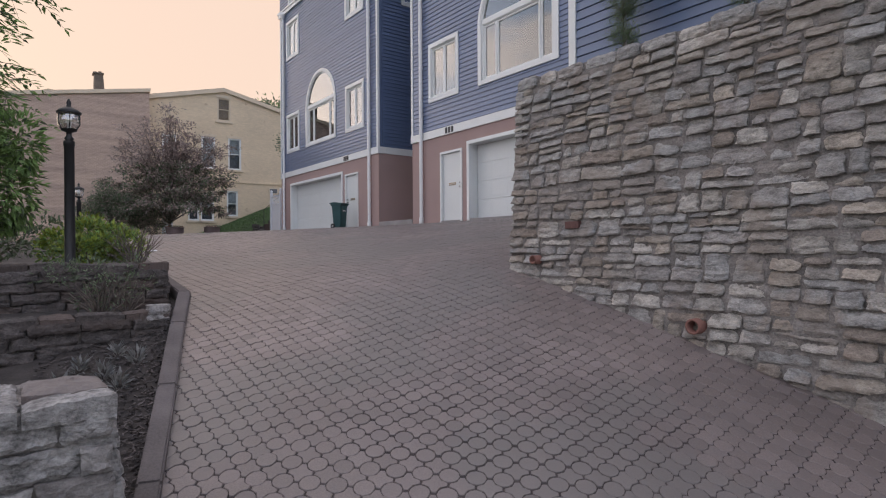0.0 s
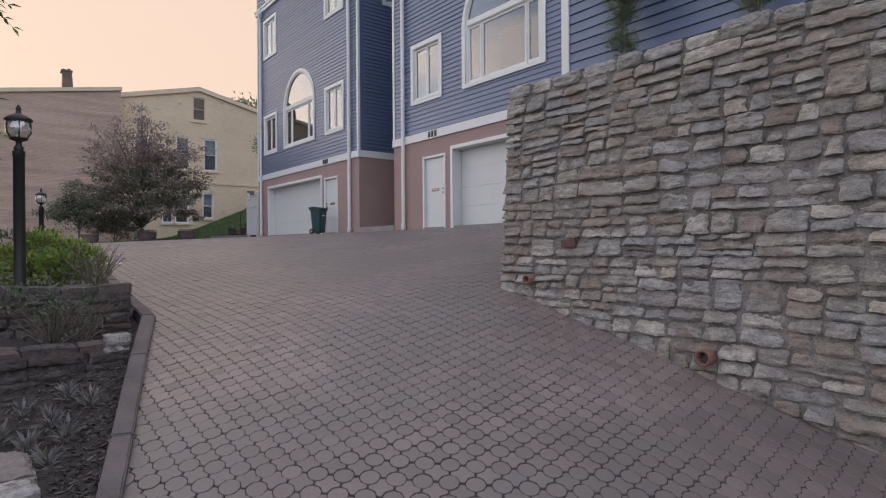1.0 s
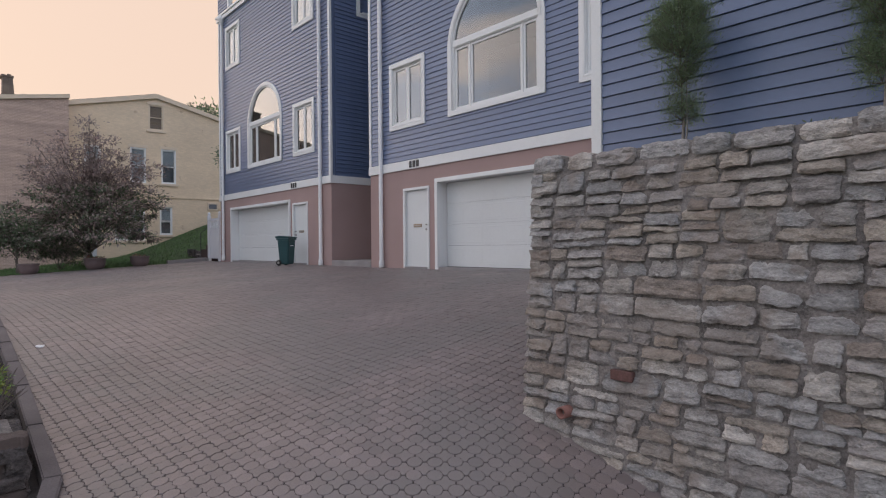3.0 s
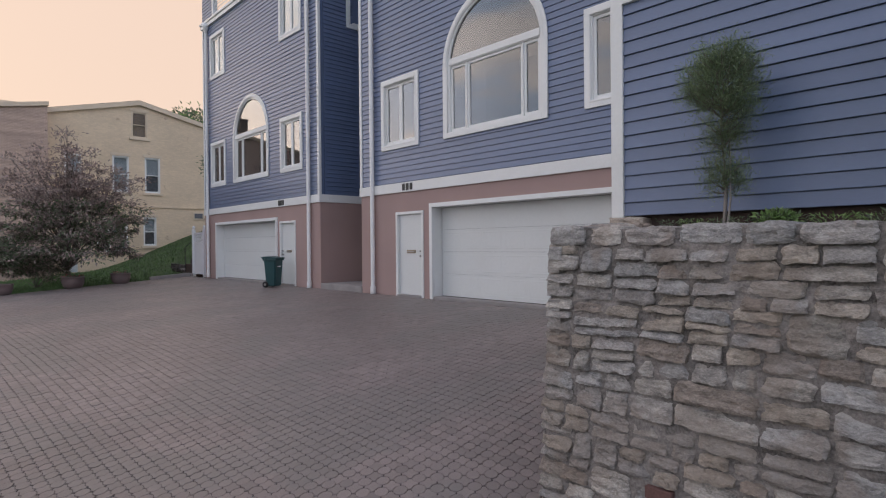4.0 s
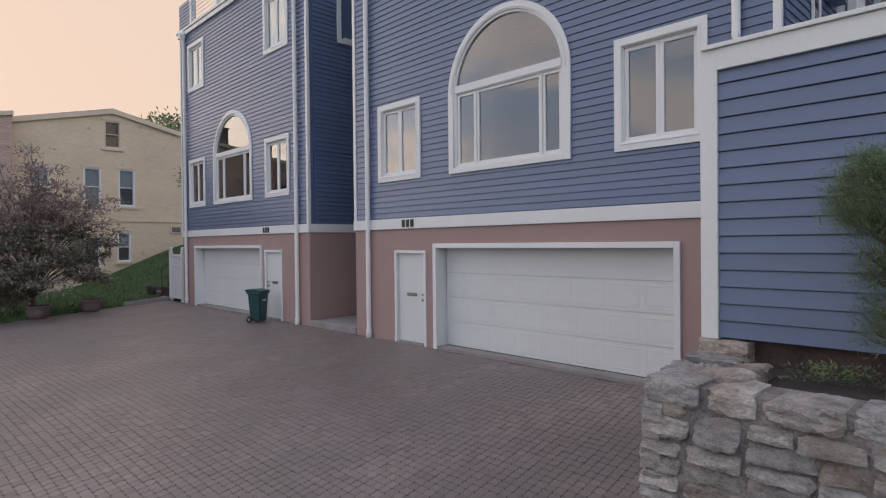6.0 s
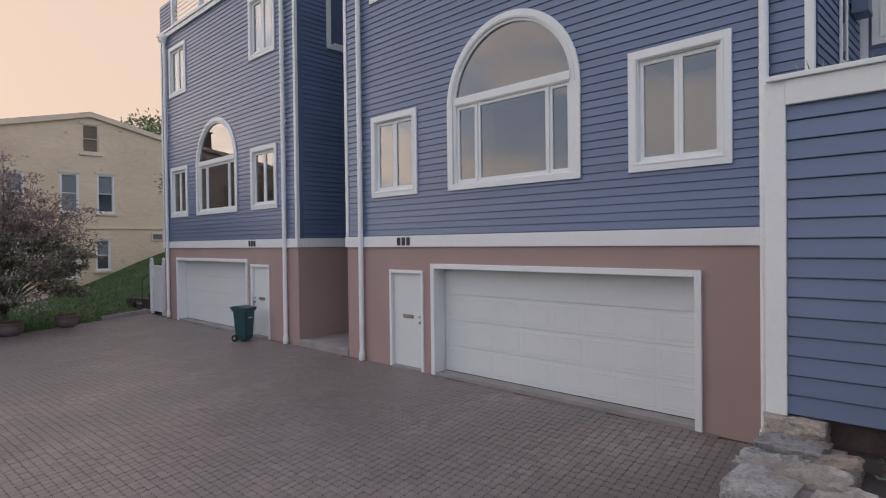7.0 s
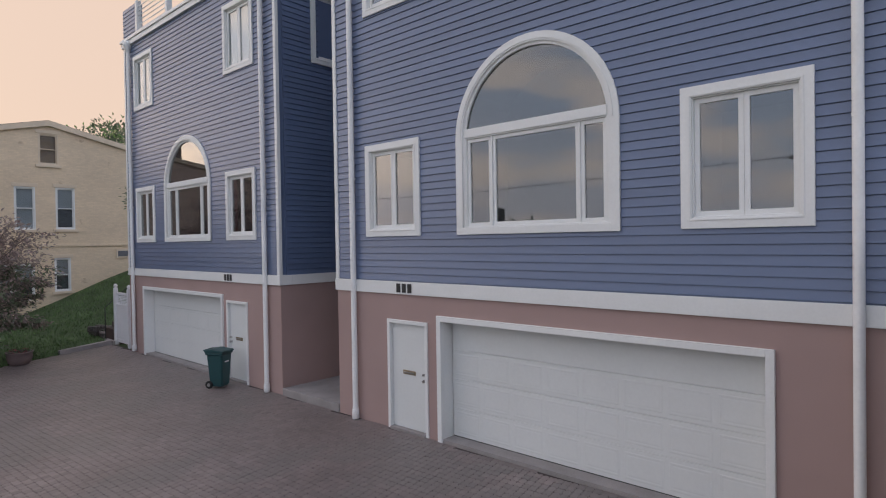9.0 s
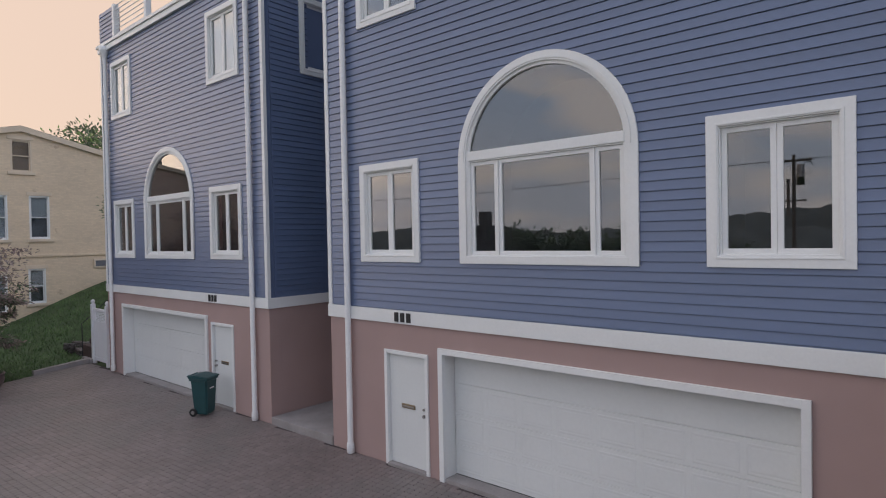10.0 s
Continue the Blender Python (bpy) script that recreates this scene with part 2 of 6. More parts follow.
M_BLACK = mat("black_metal", (0.028, 0.028, 0.03), 0.45, 0.3, var=0.1, scale=4, fine=60, bump=0.05)
M_BRASS = mat("dull_brass", (0.3, 0.24, 0.16), 0.4, 0.8, var=0.1, scale=8, fine=60, bump=0.05)
M_STEEL = mat("brushed_steel", (0.35, 0.34, 0.33), 0.35, 0.9, var=0.08, scale=8, fine=60, bump=0.03)
M_BIN = mat("dark_green_plastic", (0.01, 0.055, 0.06), 0.45, var=0.08, scale=3, fine=60, bump=0.06)
M_RUBBER = mat("black_rubber", (0.014, 0.014, 0.014), 0.8, var=0.1, scale=9, fine=60)
M_TERRA = mat("plum_clay_pot", (0.165, 0.12, 0.115), 0.7, var=0.16, scale=3, fine=40, bump=0.15)
M_PIPECLAY = mat("clay_drain_pipe", (0.22, 0.105, 0.085), 0.8, var=0.15, scale=6, fine=50, bump=0.2)
M_OLDBRICK = mat("dark_red_brick", (0.12, 0.062, 0.055), 0.9, var=0.25, scale=9, fine=60, bump=0.5)
M_VINYL = mat("white_vinyl", (0.75, 0.76, 0.79), 0.4, var=0.02, scale=1, fine=20, bump=0.02)
M_STAIR = mat("brown_stair_paint", (0.055, 0.033, 0.03), 0.75, var=0.15, scale=3, fine=40)
M_ROOM = mat("dark_room", (0.14, 0.146, 0.16), 0.9, var=0.2, scale=0.8, fine=6, bump=0)
M_CURTAIN = mat("pale_curtain", (0.5, 0.46, 0.43), 0.9, var=0.06, scale=1.5, fine=12, bump=0.2, stretch=(6, 6, 0.3))
M_WHITEBLIND = mat("white_blind", (0.72, 0.75, 0.78), 0.8, var=0.03, scale=1.5, fine=12, bump=0.1, stretch=(1, 1, 20))
M_TANBLIND = mat("tan_paper_blind", (0.42, 0.31, 0.23), 0.85, var=0.06, scale=1.5, fine=12, bump=0.1)
M_SLATE = mat("grey_render_wall", (0.12, 0.115, 0.115), 0.9, var=0.2, scale=0.6, fine=6, bump=0.2)
M_BLIND = mat("blue_grey_blind", (0.5, 0.53, 0.56), 0.8, var=0.06, scale=1.5, fine=12, bump=0.1)
M_HALL = mat("dim_room_shade", (0.16, 0.17, 0.19), 0.9, var=0.2, scale=1.5, fine=6, bump=0)
M_REDCLOTH = mat("red_curtain", (0.16, 0.04, 0.045), 0.9, var=0.15, scale=1.5, fine=12, bump=0.2, stretch=(6, 6, 0.3))
M_GLASS = glass("coated_window_glass")
M_OLDGLASS = glass("plain_window_glass", (0.85, 0.87, 0.87), 0.06)
M_LAMPGLASS = glass("lamp_glass", (0.97, 0.97, 0.96), 0.4)
M_PALEBARK = mat("pale_bark", (0.25, 0.225, 0.205), 0.95, var=0.2, scale=9, fine=50, bump=0.5, stretch=(1, 1, 0.3))
M_BARK = mat("grey_brown_bark", (0.15, 0.125, 0.108), 0.95, var=0.25, scale=9, fine=50, bump=0.6, stretch=(1, 1, 0.3))
M_ROOF = mat("dark_shingle", (0.06, 0.055, 0.055), 0.9, var=0.2, scale=1, fine=20, bump=0.3)


def leaf_mat(name, color, rand=0.4, hue=None):
    m = mat(name, color, 0.55, var=0.18, scale=2.0, fine=25, bump=0.0, rand=rand, hue=hue)
    n, l = m.node_tree.nodes, m.node_tree.links
    b = n["Principled BSDF"]
    tl, mx = n.new("ShaderNodeBsdfTranslucent"), n.new("ShaderNodeMixShader")
    src = b.inputs["Base Color"].links[0].from_socket
    l.new(src, tl.inputs[0])
    mx.inputs[0].default_value = 0.35
    l.new(b.outputs[0], mx.inputs[1])
    l.new(tl.outputs[0], mx.inputs[2])
    l.new(mx.outputs[0], n["Material Output"].inputs[0])
    return m


M_LEAF = leaf_mat("fresh_green_leaf", (0.21, 0.325, 0.115))
M_LEAFDARK = leaf_mat("dusky_purple_green_leaf", (0.31, 0.255, 0.23), hue=(0.345, 0.25, 0.245))
M_LEAFGREEN = leaf_mat("dull_green_leaf", (0.135, 0.175, 0.105))
M_NEEDLE = leaf_mat("cypress_needle", (0.16, 0.215, 0.115))
M_YLEAF = leaf_mat("yellow_green_leaf", (0.27, 0.33, 0.07))
M_SILVER = leaf_mat("silver_leaf", (0.22, 0.22, 0.215), rand=0.2)
M_FLOWER = leaf_mat("pink_flower", (0.4, 0.08, 0.1), rand=0.3)


# ---- building blocks ----
def mesh_of(bm, name, *materials):
    me = bpy.data.meshes.new(name)
    bm.to_mesh(me)
    bm.free()
    for m in materials:
        me.materials.append(m)
    return me


def part(name, bm, material, parent=None, label=""):
    ob = new(name, mesh_of(bm, name, material))
    if parent is not None:
        ob.parent = parent
    if label:
        tagged(ob, label)
    return ob


def share(name, me, parent, m):
    ob = new(name, me)
    ob.parent = parent
    ob.matrix_basis = m
    return ob


def thing(name, label, category, group="", kind="", at=(0, 0, 0), rz=0):
    ob = new(name)
    ob.empty_display_size = 0.2
    ob.matrix_basis = pose(*at, 0, 0, rz)
    return tagged(ob, label, category, group, kind)


def box(bm, x0, x1, y0, y1, z0, z1, bevel=0.0):
    g = bmesh.ops.create_cube(bm, size=1, matrix=Matrix.LocRotScale(((x0 + x1) / 2, (y0 + y1) / 2, (z0 + z1) / 2), None, (abs(x1 - x0), abs(y1 - y0), abs(z1 - z0))))
    if bevel:
        es = list({e for v in g["verts"] for e in v.link_edges})
        bmesh.ops.bevel(bm, geom=es, offset=bevel, segments=2, affect="EDGES", profile=0.6)
    return bm


def B(x0, x1, y0, y1, z0, z1, bevel=0.0):
    return box(bmesh.new(), x0, x1, y0, y1, z0, z1, bevel)


def prism(bm, loop, axis_vec):
    """Closed solid from a planar loop of points pushed along axis_vec."""
    a = [bm.verts.new(p) for p in loop]
    b = [bm.verts.new(Vector(p) + Vector(axis_vec)) for p in loop]
    n = len(a)
    bm.faces.new(a)
    bm.faces.new(b[::-1])
    for i in range(n):
        bm.faces.new((a[i], b[i], b[(i + 1) % n], a[(i + 1) % n]))
    bmesh.ops.recalc_face_normals(bm, faces=bm.faces)
    return bm


def lathe(bm, profile, seg=20, center=(0, 0)):
    """Turned solid: profile of (radius, z) from the bottom up."""
    rings = []
    for r, z in profile:
        rings.append([bm.verts.new((center[0] + r * math.cos(2 * math.pi * i / seg), center[1] + r * math.sin(2 * math.pi * i / seg), z)) for i in range(seg)])
    for a, b in zip(rings, rings[1:]):
        for i in range(seg):
            f = bm.faces.new((a[i], a[(i + 1) % seg], b[(i + 1) % seg], b[i]))
            f.smooth = True
    bm.faces.new([bm.verts.new(v.co) for v in rings[0]][::-1])
    bm.faces.new([bm.verts.new(v.co) for v in rings[-1]])
    return bm


def tube(bm, pts, radii, seg=8):
    """Round limb through the points."""
    rings = []
    for i, p in enumerate(pts):
        p = Vector(p)
        d = (Vector(pts[min(i + 1, len(pts) - 1)]) - Vector(pts[max(i - 1, 0)])).normalized()
        q = d.to_track_quat("Z", "Y")
        rings.append([bm.verts.new(p + q @ Vector((radii[i] * math.cos(2 * math.pi * k / seg), radii[i] * math.sin(2 * math.pi * k / seg), 0))) for k in range(seg)])
    for a, b in zip(rings, rings[1:]):
        for k in range(seg):
            f = bm.faces.new((a[k], a[(k + 1) % seg], b[(k + 1) % seg], b[k]))
            f.smooth = True
    bm.faces.new([bm.verts.new(v.co) for v in rings[0]][::-1])
    bm.faces.new([bm.verts.new(v.co) for v in rings[-1]])
    return bm


# ---- the lie of the land ----
def drive_z(x, y):
    """Height of the paved court: level along the garages, falling towards the front and, past the corner, down the ramp."""
    if y >= 0:
        return 0.0
    ramp = 0.7 * math.log1p(math.exp(min(60, (x - 7.0) / 0.7)))
    return y * (0.0436 + 0.1245 / (1 + math.exp(-(x - 2) / 2))) - 0.3142 * ramp * (1 - math.exp(y / 2)) - 0.0055 * ramp * y


# ---- structure: ground ----
def smooth(a, b, t):
    t = min(1, max(0, (t - a) / (b - a)))
    return t * t * (3 - 2 * t)


def land_z(x, y):
    """All the ground: the court's surface carried on, and the bank that climbs beside the far house."""
    z = drive_z(max(-40, min(x, 20)), max(y, -14)) - 0.09
    edge = -16.3 - 0.25 * max(y, -12)
    if x < edge + 0.4 and y > -12:
        w = smooth(0.3, 4.5, edge - x)
        z = z + 0.07 + w * (0.1 + 2.6 * smooth(-2.6, 6.3, y) - 0.25 * smooth(-2, -9, y))
    if x > 7.5 and y > -5.0:
        z = min(z, -0.6)
    return z


def grid_wall(us, vs, holes, top=None):
    """A wall of one sheet in (u, v) with rectangular holes, as 2D quads: list of (u0, u1, v0, v1) cells merged into one bmesh by to_solid."""
    us, vs = sorted({round(u, 4) for u in us}), sorted({round(v, 4) for v in vs})
    keep = {}
    for i in range(len(us) - 1):
        for j in range(len(vs) - 1):
            cu, cv = (us[i] + us[i + 1]) / 2, (vs[j] + vs[j + 1]) / 2
            keep[i, j] = not any(h[0] < cu < h[1] and h[2] < cv < h[3] for h in holes)
    return us, vs, keep


def to_solid(us, vs, keep, at, push):
    """Connected solid from the kept cells; at(u, v) gives the front point, push the vector to the back."""
    bm = bmesh.new()
    push = Vector(push)
    F = {}

    def vert(i, j, b):
        if (i, j, b) not in F:
            F[i, j, b] = bm.verts.new(Vector(at(us[i], vs[j])) + (push if b else Vector()))
        return F[i, j, b]
    for (i, j), k in keep.items():
        if not k:
            continue
        for b in (0, 1):
            bm.faces.new([vert(*c, b) for c in ((i, j), (i + 1, j), (i + 1, j + 1), (i, j + 1))])
        for (di, dj), (a, c) in {(-1, 0): ((i, j), (i, j + 1)), (1, 0): ((i + 1, j), (i + 1, j + 1)), (0, -1): ((i, j), (i + 1, j)), (0, 1): ((i, j + 1), (i + 1, j + 1))}.items():
            if not keep.get((i + di, j + dj), False):
                bm.faces.new((vert(*a, 0), vert(*c, 0), vert(*c, 1), vert(*a, 1)))
    bmesh.ops.recalc_face_normals(bm, faces=bm.faces)
    return bm


def wall_xz(x0, x1, z0, z1, holes, y0, y1):
    us = [x0, x1] + [h[0] for h in holes] + [h[1] for h in holes]
    vs = [z0, z1] + [h[2] for h in holes] + [h[3] for h in holes]
    return to_solid(*grid_wall(us, vs, holes), lambda u, v: (u, y0, v), (0, y1 - y0, 0))


def ground():
    bm = bmesh.new()
    xs = [-3000, -600, -150, -60] + [-40 + i * 1.0 for i in range(71)] + [45, 70, 150, 600, 3000]
    ys = [-3000, -600, -150, -60, -40, -30, -24, -20] + [-17 + i * 0.5 for i in range(61)] + [20, 30, 60, 150, 600, 3000]
    g = [[bm.verts.new((x, y, land_z(x, y) if abs(x) < 80 and abs(y) < 80 else -3.0)) for x in xs] for y in ys]
    for j in range(len(ys) - 1):
        for i in range(len(xs) - 1):
            bm.faces.new((g[j][i], g[j][i + 1], g[j + 1][i + 1], g[j + 1][i])).smooth = True
    return tagged(part("ground", bm, M_LAWN), "dark earth and rough lawn round the court", "ground", kind="structure")


ground()


# ---- houses ----
BOARD = 0.13
board_cache = {}


def board_mesh(length):
    """One lapped clapboard, x along its length, its lower edge proud."""
    key = round(length, 3)
    if key not in board_cache:
        bm = bmesh.new()
        loop = [(0, 0.02, 0), (0, -0.02, 0), (0, -0.021, 0.004), (0, -0.005, BOARD - 0.007), (0, 0.01, BOARD - 0.007), (0, 0.01, BOARD + 0.004), (0, 0.02, BOARD + 0.004)]
        prism(bm, loop, (length, 0, 0))
        board_cache[key] = mesh_of(bm, "board", M_SIDING)
    return board_cache[key]


def clad(parent, width, z0, z1, holes, place):
    """Rows of boards over a wall of that width from z0 to z1; holes: (x0, x1, z0, z1) or a function of z that gives the gap."""
    z = z0
    while z < z1 - 0.02:
        gaps = []
        for h in holes:
            if callable(h):
                g = h(z + BOARD / 2)
                if g:
                    gaps.append(g)
            elif h[2] < z + BOARD * 0.6 and h[3] > z + BOARD * 0.4:
                gaps.append((h[0], h[1]))
        x = 0.0
        for a, b in sorted(gaps) + [(width, width)]:
            if a - x > 0.03:
                share("board", board_mesh(a - x), parent, place @ pose(x, 0, z))
            x = max(x, b)
        z += BOARD


def frame_bm(x0, x1, z0, z1, w, y0, y1, bottom=None):
    """Rectangular frame of width w, butted at its corners."""
    bm = bmesh.new()
    wb = w if bottom is None else bottom
    out = ((x0, z0), (x1, z0), (x1, z1), (x0, z1))
    inn = ((x0 + w, z0 + wb), (x1 - w, z0 + wb), (x1 - w, z1 - w), (x0 + w, z1 - w))
    of, ob_, nf, nb = [[bm.verts.new((px, y, pz)) for px, pz in o] for o in (out, inn) for y in (y0, y1)]
    for k in range(4):
        j = (k + 1) % 4
        for q in ((of[k], of[j], nf[j], nf[k]), (ob_[j], ob_[k], nb[k], nb[j]), (of[j], of[k], ob_[k], ob_[j]), (nf[k], nf[j], nb[j], nb[k])):
            bm.faces.new(q)
    bmesh.ops.recalc_face_normals(bm, faces=bm.faces)
    es = [e for e in bm.edges if all(abs(v.co.y - y0) < 1e-6 for v in e.verts) and not e.calc_length() < 1e-6]
    ring = [e for e in es if len({v in of for v in e.verts}) == 1]
    bmesh.ops.bevel(bm, geom=ring, offset=0.006, segments=2, affect="EDGES", profile=0.6)
    return bm


def house_window(parent, x0, x1, z0, z1, curtain=None, lights=2, pane=None):
    """Casements, a pair or one, set in flat white casing."""
    cas = 0.14
    w = part("window", frame_bm(x0, x1, z0, z1, cas, -0.05, 0.02), M_TRIM, parent, "white two-light casement window" if lights == 2 else "white single-light fixed window")
    xa, xb, za, zb = x0 + cas, x1 - cas, z0 + cas, z1 - cas
    xm = (xa + xb) / 2
    part("casing_bead", frame_bm(x0 + 0.1, x1 - 0.1, z0 + 0.1, z1 - 0.1, 0.026, -0.058, -0.0505), M_TRIM, w)
    part("window_frame", frame_bm(xa, xb, za, zb, 0.018, -0.02, 0.06), M_TRIM, w)
    for a, b in ((xa + 0.018, xm), (xm, xb - 0.018)) if lights == 2 else ((xa + 0.018, xb - 0.018),):
        part("sash", frame_bm(a + 0.001, b - 0.001, za + 0.018, zb - 0.018, 0.064, 0.018, 0.058), M_TRIM, w)
        part("pane", B(a + 0.065, b - 0.065, 0.042, 0.05, za + 0.082, zb - 0.082), pane or M_GLASS, w)
    room(w, xa, xb, za, zb)
    if curtain:
        drape(w, xa, xb, za, zb, curtain)
    return w


def room(w, xa, xb, za, zb, deep=1.2):
    bm = B(xa, xb, 0.061, deep, za, zb)
    front = [f for f in bm.faces if f.calc_center_median().y < 0.1]
    bmesh.ops.delete(bm, geom=front, context="FACES")
    bmesh.ops.reverse_faces(bm, faces=bm.faces)
    part("interior", bm, M_ROOM, w)


def drape(w, xa, xb, za, zb, spec):
    material, cover = spec
    bm = bmesh.new()
    n = 40
    rows = []
    for z in (za, zb):
        rows.append([bm.verts.new((xa + (xb - xa) * i / n, 0.085 + 0.012 * math.sin(i * 1.9) + 0.006 * math.sin(i * 4.1), z)) for i in range(n + 1)])
    for i in range(n):
        u = (i + 0.5) / n
        if u < cover or u > 1 - cover:
            bm.faces.new((rows[0][i], rows[0][i + 1], rows[1][i + 1], rows[1][i])).smooth = True
    part("curtain", bm, material, w)


def arch_pts(cx, zs, r, n=28):
    return [(cx + r * math.cos(math.pi * i / n), zs + r * math.sin(math.pi * i / n)) for i in range(n + 1)]


def ring_bm(outer, inner, y0, y1):
    """Solid strip between two open outlines (x, z) of equal count."""
    bm = bmesh.new()
    q = [[bm.verts.new((p[0], y, p[1])) for p in o] for o in (outer, inner) for y in (y0, y1)]
    of, ob_, inf, ib = q
    for i in range(len(outer) - 1):
        bm.faces.new((of[i], of[i + 1], inf[i + 1], inf[i]))
        bm.faces.new((ob_[i], ob_[i + 1], ib[i + 1], ib[i]))
        bm.faces.new((of[i], of[i + 1], ob_[i + 1], ob_[i])).smooth = True
        bm.faces.new((inf[i], inf[i + 1], ib[i + 1], ib[i])).smooth = True
    for i in (0, -1):
        bm.faces.new((of[i], ob_[i], ib[i], inf[i]))
    bmesh.ops.recalc_face_normals(bm, faces=bm.faces)
    return bm


def arch_window(parent, x0, x1, z0, curtain=None):
    """Round-headed picture window over a three-light row."""
    cx, r = (x0 + x1) / 2, (x1 - x0) / 2
    zs = z0 + 1.62
    sill, cas = 0.12, 0.14
    legs = lambda rr: [(cx + rr, z0)] + arch_pts(cx, zs, rr) + [(cx - rr, z0)]
    w = part("arched_window", ring_bm(legs(r), legs(r - cas), -0.05, 0.02), M_TRIM, parent, "white arched picture window with three lower lights")
    part("window_sill", B(x0 + cas, x1 - cas, -0.052, 0.02, z0, z0 + sill, 0.006), M_TRIM, w)
    part("window_frame", ring_bm(legs(r - cas), legs(r - cas - 0.05), -0.018, 0.06), M_TRIM, w)
    part("casing_bead", ring_bm(legs(r - 0.085)[1:-1], legs(r - 0.112)[1:-1], -0.06, -0.0505), M_TRIM, w)
    xa, xb = x0 + cas + 0.05, x1 - cas - 0.05
    part("transom", B(xa, xb, -0.03, 0.06, zs + 0.03, zs + 0.18, 0.008), M_TRIM, w)
    ri = r - cas - 0.05
    bm = bmesh.new()
    pts = [(cx + ri * math.cos(a), 0.022, zs + max(0.18, ri * math.sin(a))) for a in [0.11 + (math.pi - 0.22) * i / 30 for i in range(31)]]
    prism(bm, pts, (0, 0.008, 0))
    part("arched_pane", bm, M_GLASS, w)
    zt, zb = zs + 0.03, z0 + sill
    cuts = [xa, xa + 0.55, xb - 0.45, xb]
    part("lower_frame", frame_bm(xa, xb, zb, zt, 0.022, -0.012, 0.06), M_TRIM, w)
    for i in range(3):
        a, b = cuts[i] + (0.023 if i == 0 else 0.013), cuts[i + 1] - (0.023 if i == 2 else 0.013)
        part("sash", frame_bm(a, b, zb + 0.023, zt - 0.023, 0.06, 0.018, 0.058), M_TRIM, w)
        part("pane", B(a + 0.06, b - 0.06, 0.042, 0.05, zb + 0.083, zt - 0.083), M_GLASS, w)
    for c in cuts[1:3]:
        part("mullion", B(c - 0.012, c + 0.012, -0.004, 0.06, zb + 0.023, zt - 0.023), M_TRIM, w)
    room(w, xa + 0.01, xb - 0.01, zb, zs + 0.17)
    bm = bmesh.new()
    pts = [(cx + (ri + 0.02) * math.cos(a), 0.062, zs + 0.175 + (ri - 0.15) * math.sin(a)) for a in [math.pi * i / 24 for i in range(25)]]
    prism(bm, pts, (0, 1.1, 0))
    bmesh.ops.delete(bm, geom=[f for f in bm.faces if f.calc_center_median().y < 0.07], context="FACES")
    part("upper_interior", bm, M_ROOM, w)
    return w


def arch_gap(x0, x1, z0):
    cx, r, zs = (x0 + x1) / 2, (x1 - x0) / 2 - 0.05, z0 + 1.62

    def gap(z):
        if z < z0 or z > zs + r:
            return None
        if z < zs:
            return (cx - r, cx + r)
        h = math.sqrt(r * r - (z - zs) ** 2)
        return (cx - h, cx + h)
    return gap


def garage_door(parent, x0, x1, z1):
    """Sectional door, four rows of raised panels, deep in its white frame."""
    g = part("garage_door", frame_bm_open(x0, x1, 0.0, z1, 0.1, -0.05, 0.02), M_TRIM, parent, "white sectional garage door in a white frame")
    xa, xb, zt = x0 + 0.1, x1 - 0.1, z1 - 0.1
    jm = bmesh.new()
    box(jm, xa - 0.02, xa, 0.021, 0.34, 0.0, zt)
    box(jm, xb, xb + 0.02, 0.021, 0.34, 0.0, zt)
    box(jm, xa, xb, 0.021, 0.34, zt, zt + 0.02)
    part("jamb", jm, M_TRIM, g)
    part("threshold", B(xa, xb, -0.02, 0.3, -0.02, 0.06, 0.008), M_CONC, g, "grey concrete threshold")
    rows, cols = 4, 8
    h = (zt - 0.075) / rows
    cw = (xb - xa - 0.024) / cols
    # pressed panel: a raised rim, a groove and a raised field
    bm = bmesh.new()
    hx, hz = cw / 2 - 0.035, h / 2 - 0.06
    steps = [(0.0, 0.002), (0.015, -0.0042), (0.031, -0.0042), (0.043, -0.0024), (0.051, -0.0024), (0.069, -0.0046)]
    rings = [[bm.verts.new((sx * (hx - d), y, sz * (hz - d))) for sx, sz in ((-1, -1), (1, -1), (1, 1), (-1, 1))] for d, y in steps]
    for p, q in zip(rings, rings[1:]):
        for k in range(4):
            bm.faces.new((p[k], p[(k + 1) % 4], q[(k + 1) % 4], q[k]))
    bm.faces.new(rings[-1])
    face = mesh_of(bm, "panel", M_DOOR)
    for r in range(rows):
        bm = bmesh.new()
        z0 = 0.07 + r * h
        box(bm, xa + 0.012, xb - 0.012, 0.272, 0.32, z0 + 0.0025, z0 + h - 0.0025, 0.004)
        cw = (xb - xa - 0.024) / cols
        section = part("door_section", bm, M_DOOR, g)
        if r < 3:
            for c in range(cols):
                share("panel", face, section, pose(xa + 0.012 + (c + 0.5) * cw, 0.272, z0 + h / 2))
    part("weather_seal", B(xa + 0.012, xb - 0.012, 0.275, 0.31, 0.06, 0.073), M_RUBBER, g)
    return g


def frame_bm_open(x0, x1, z0, z1, w, y0, y1):
    """Door casing: two legs and a head."""
    bm = bmesh.new()
    box(bm, x0, x0 + w, y0, y1, z0, z1, 0.006)
    box(bm, x1 - w, x1, y0, y1, z0, z1, 0.006)
    box(bm, x0 + w, x1 - w, y0 + 0.002, y1, z1 - w, z1, 0.006)
    return bm


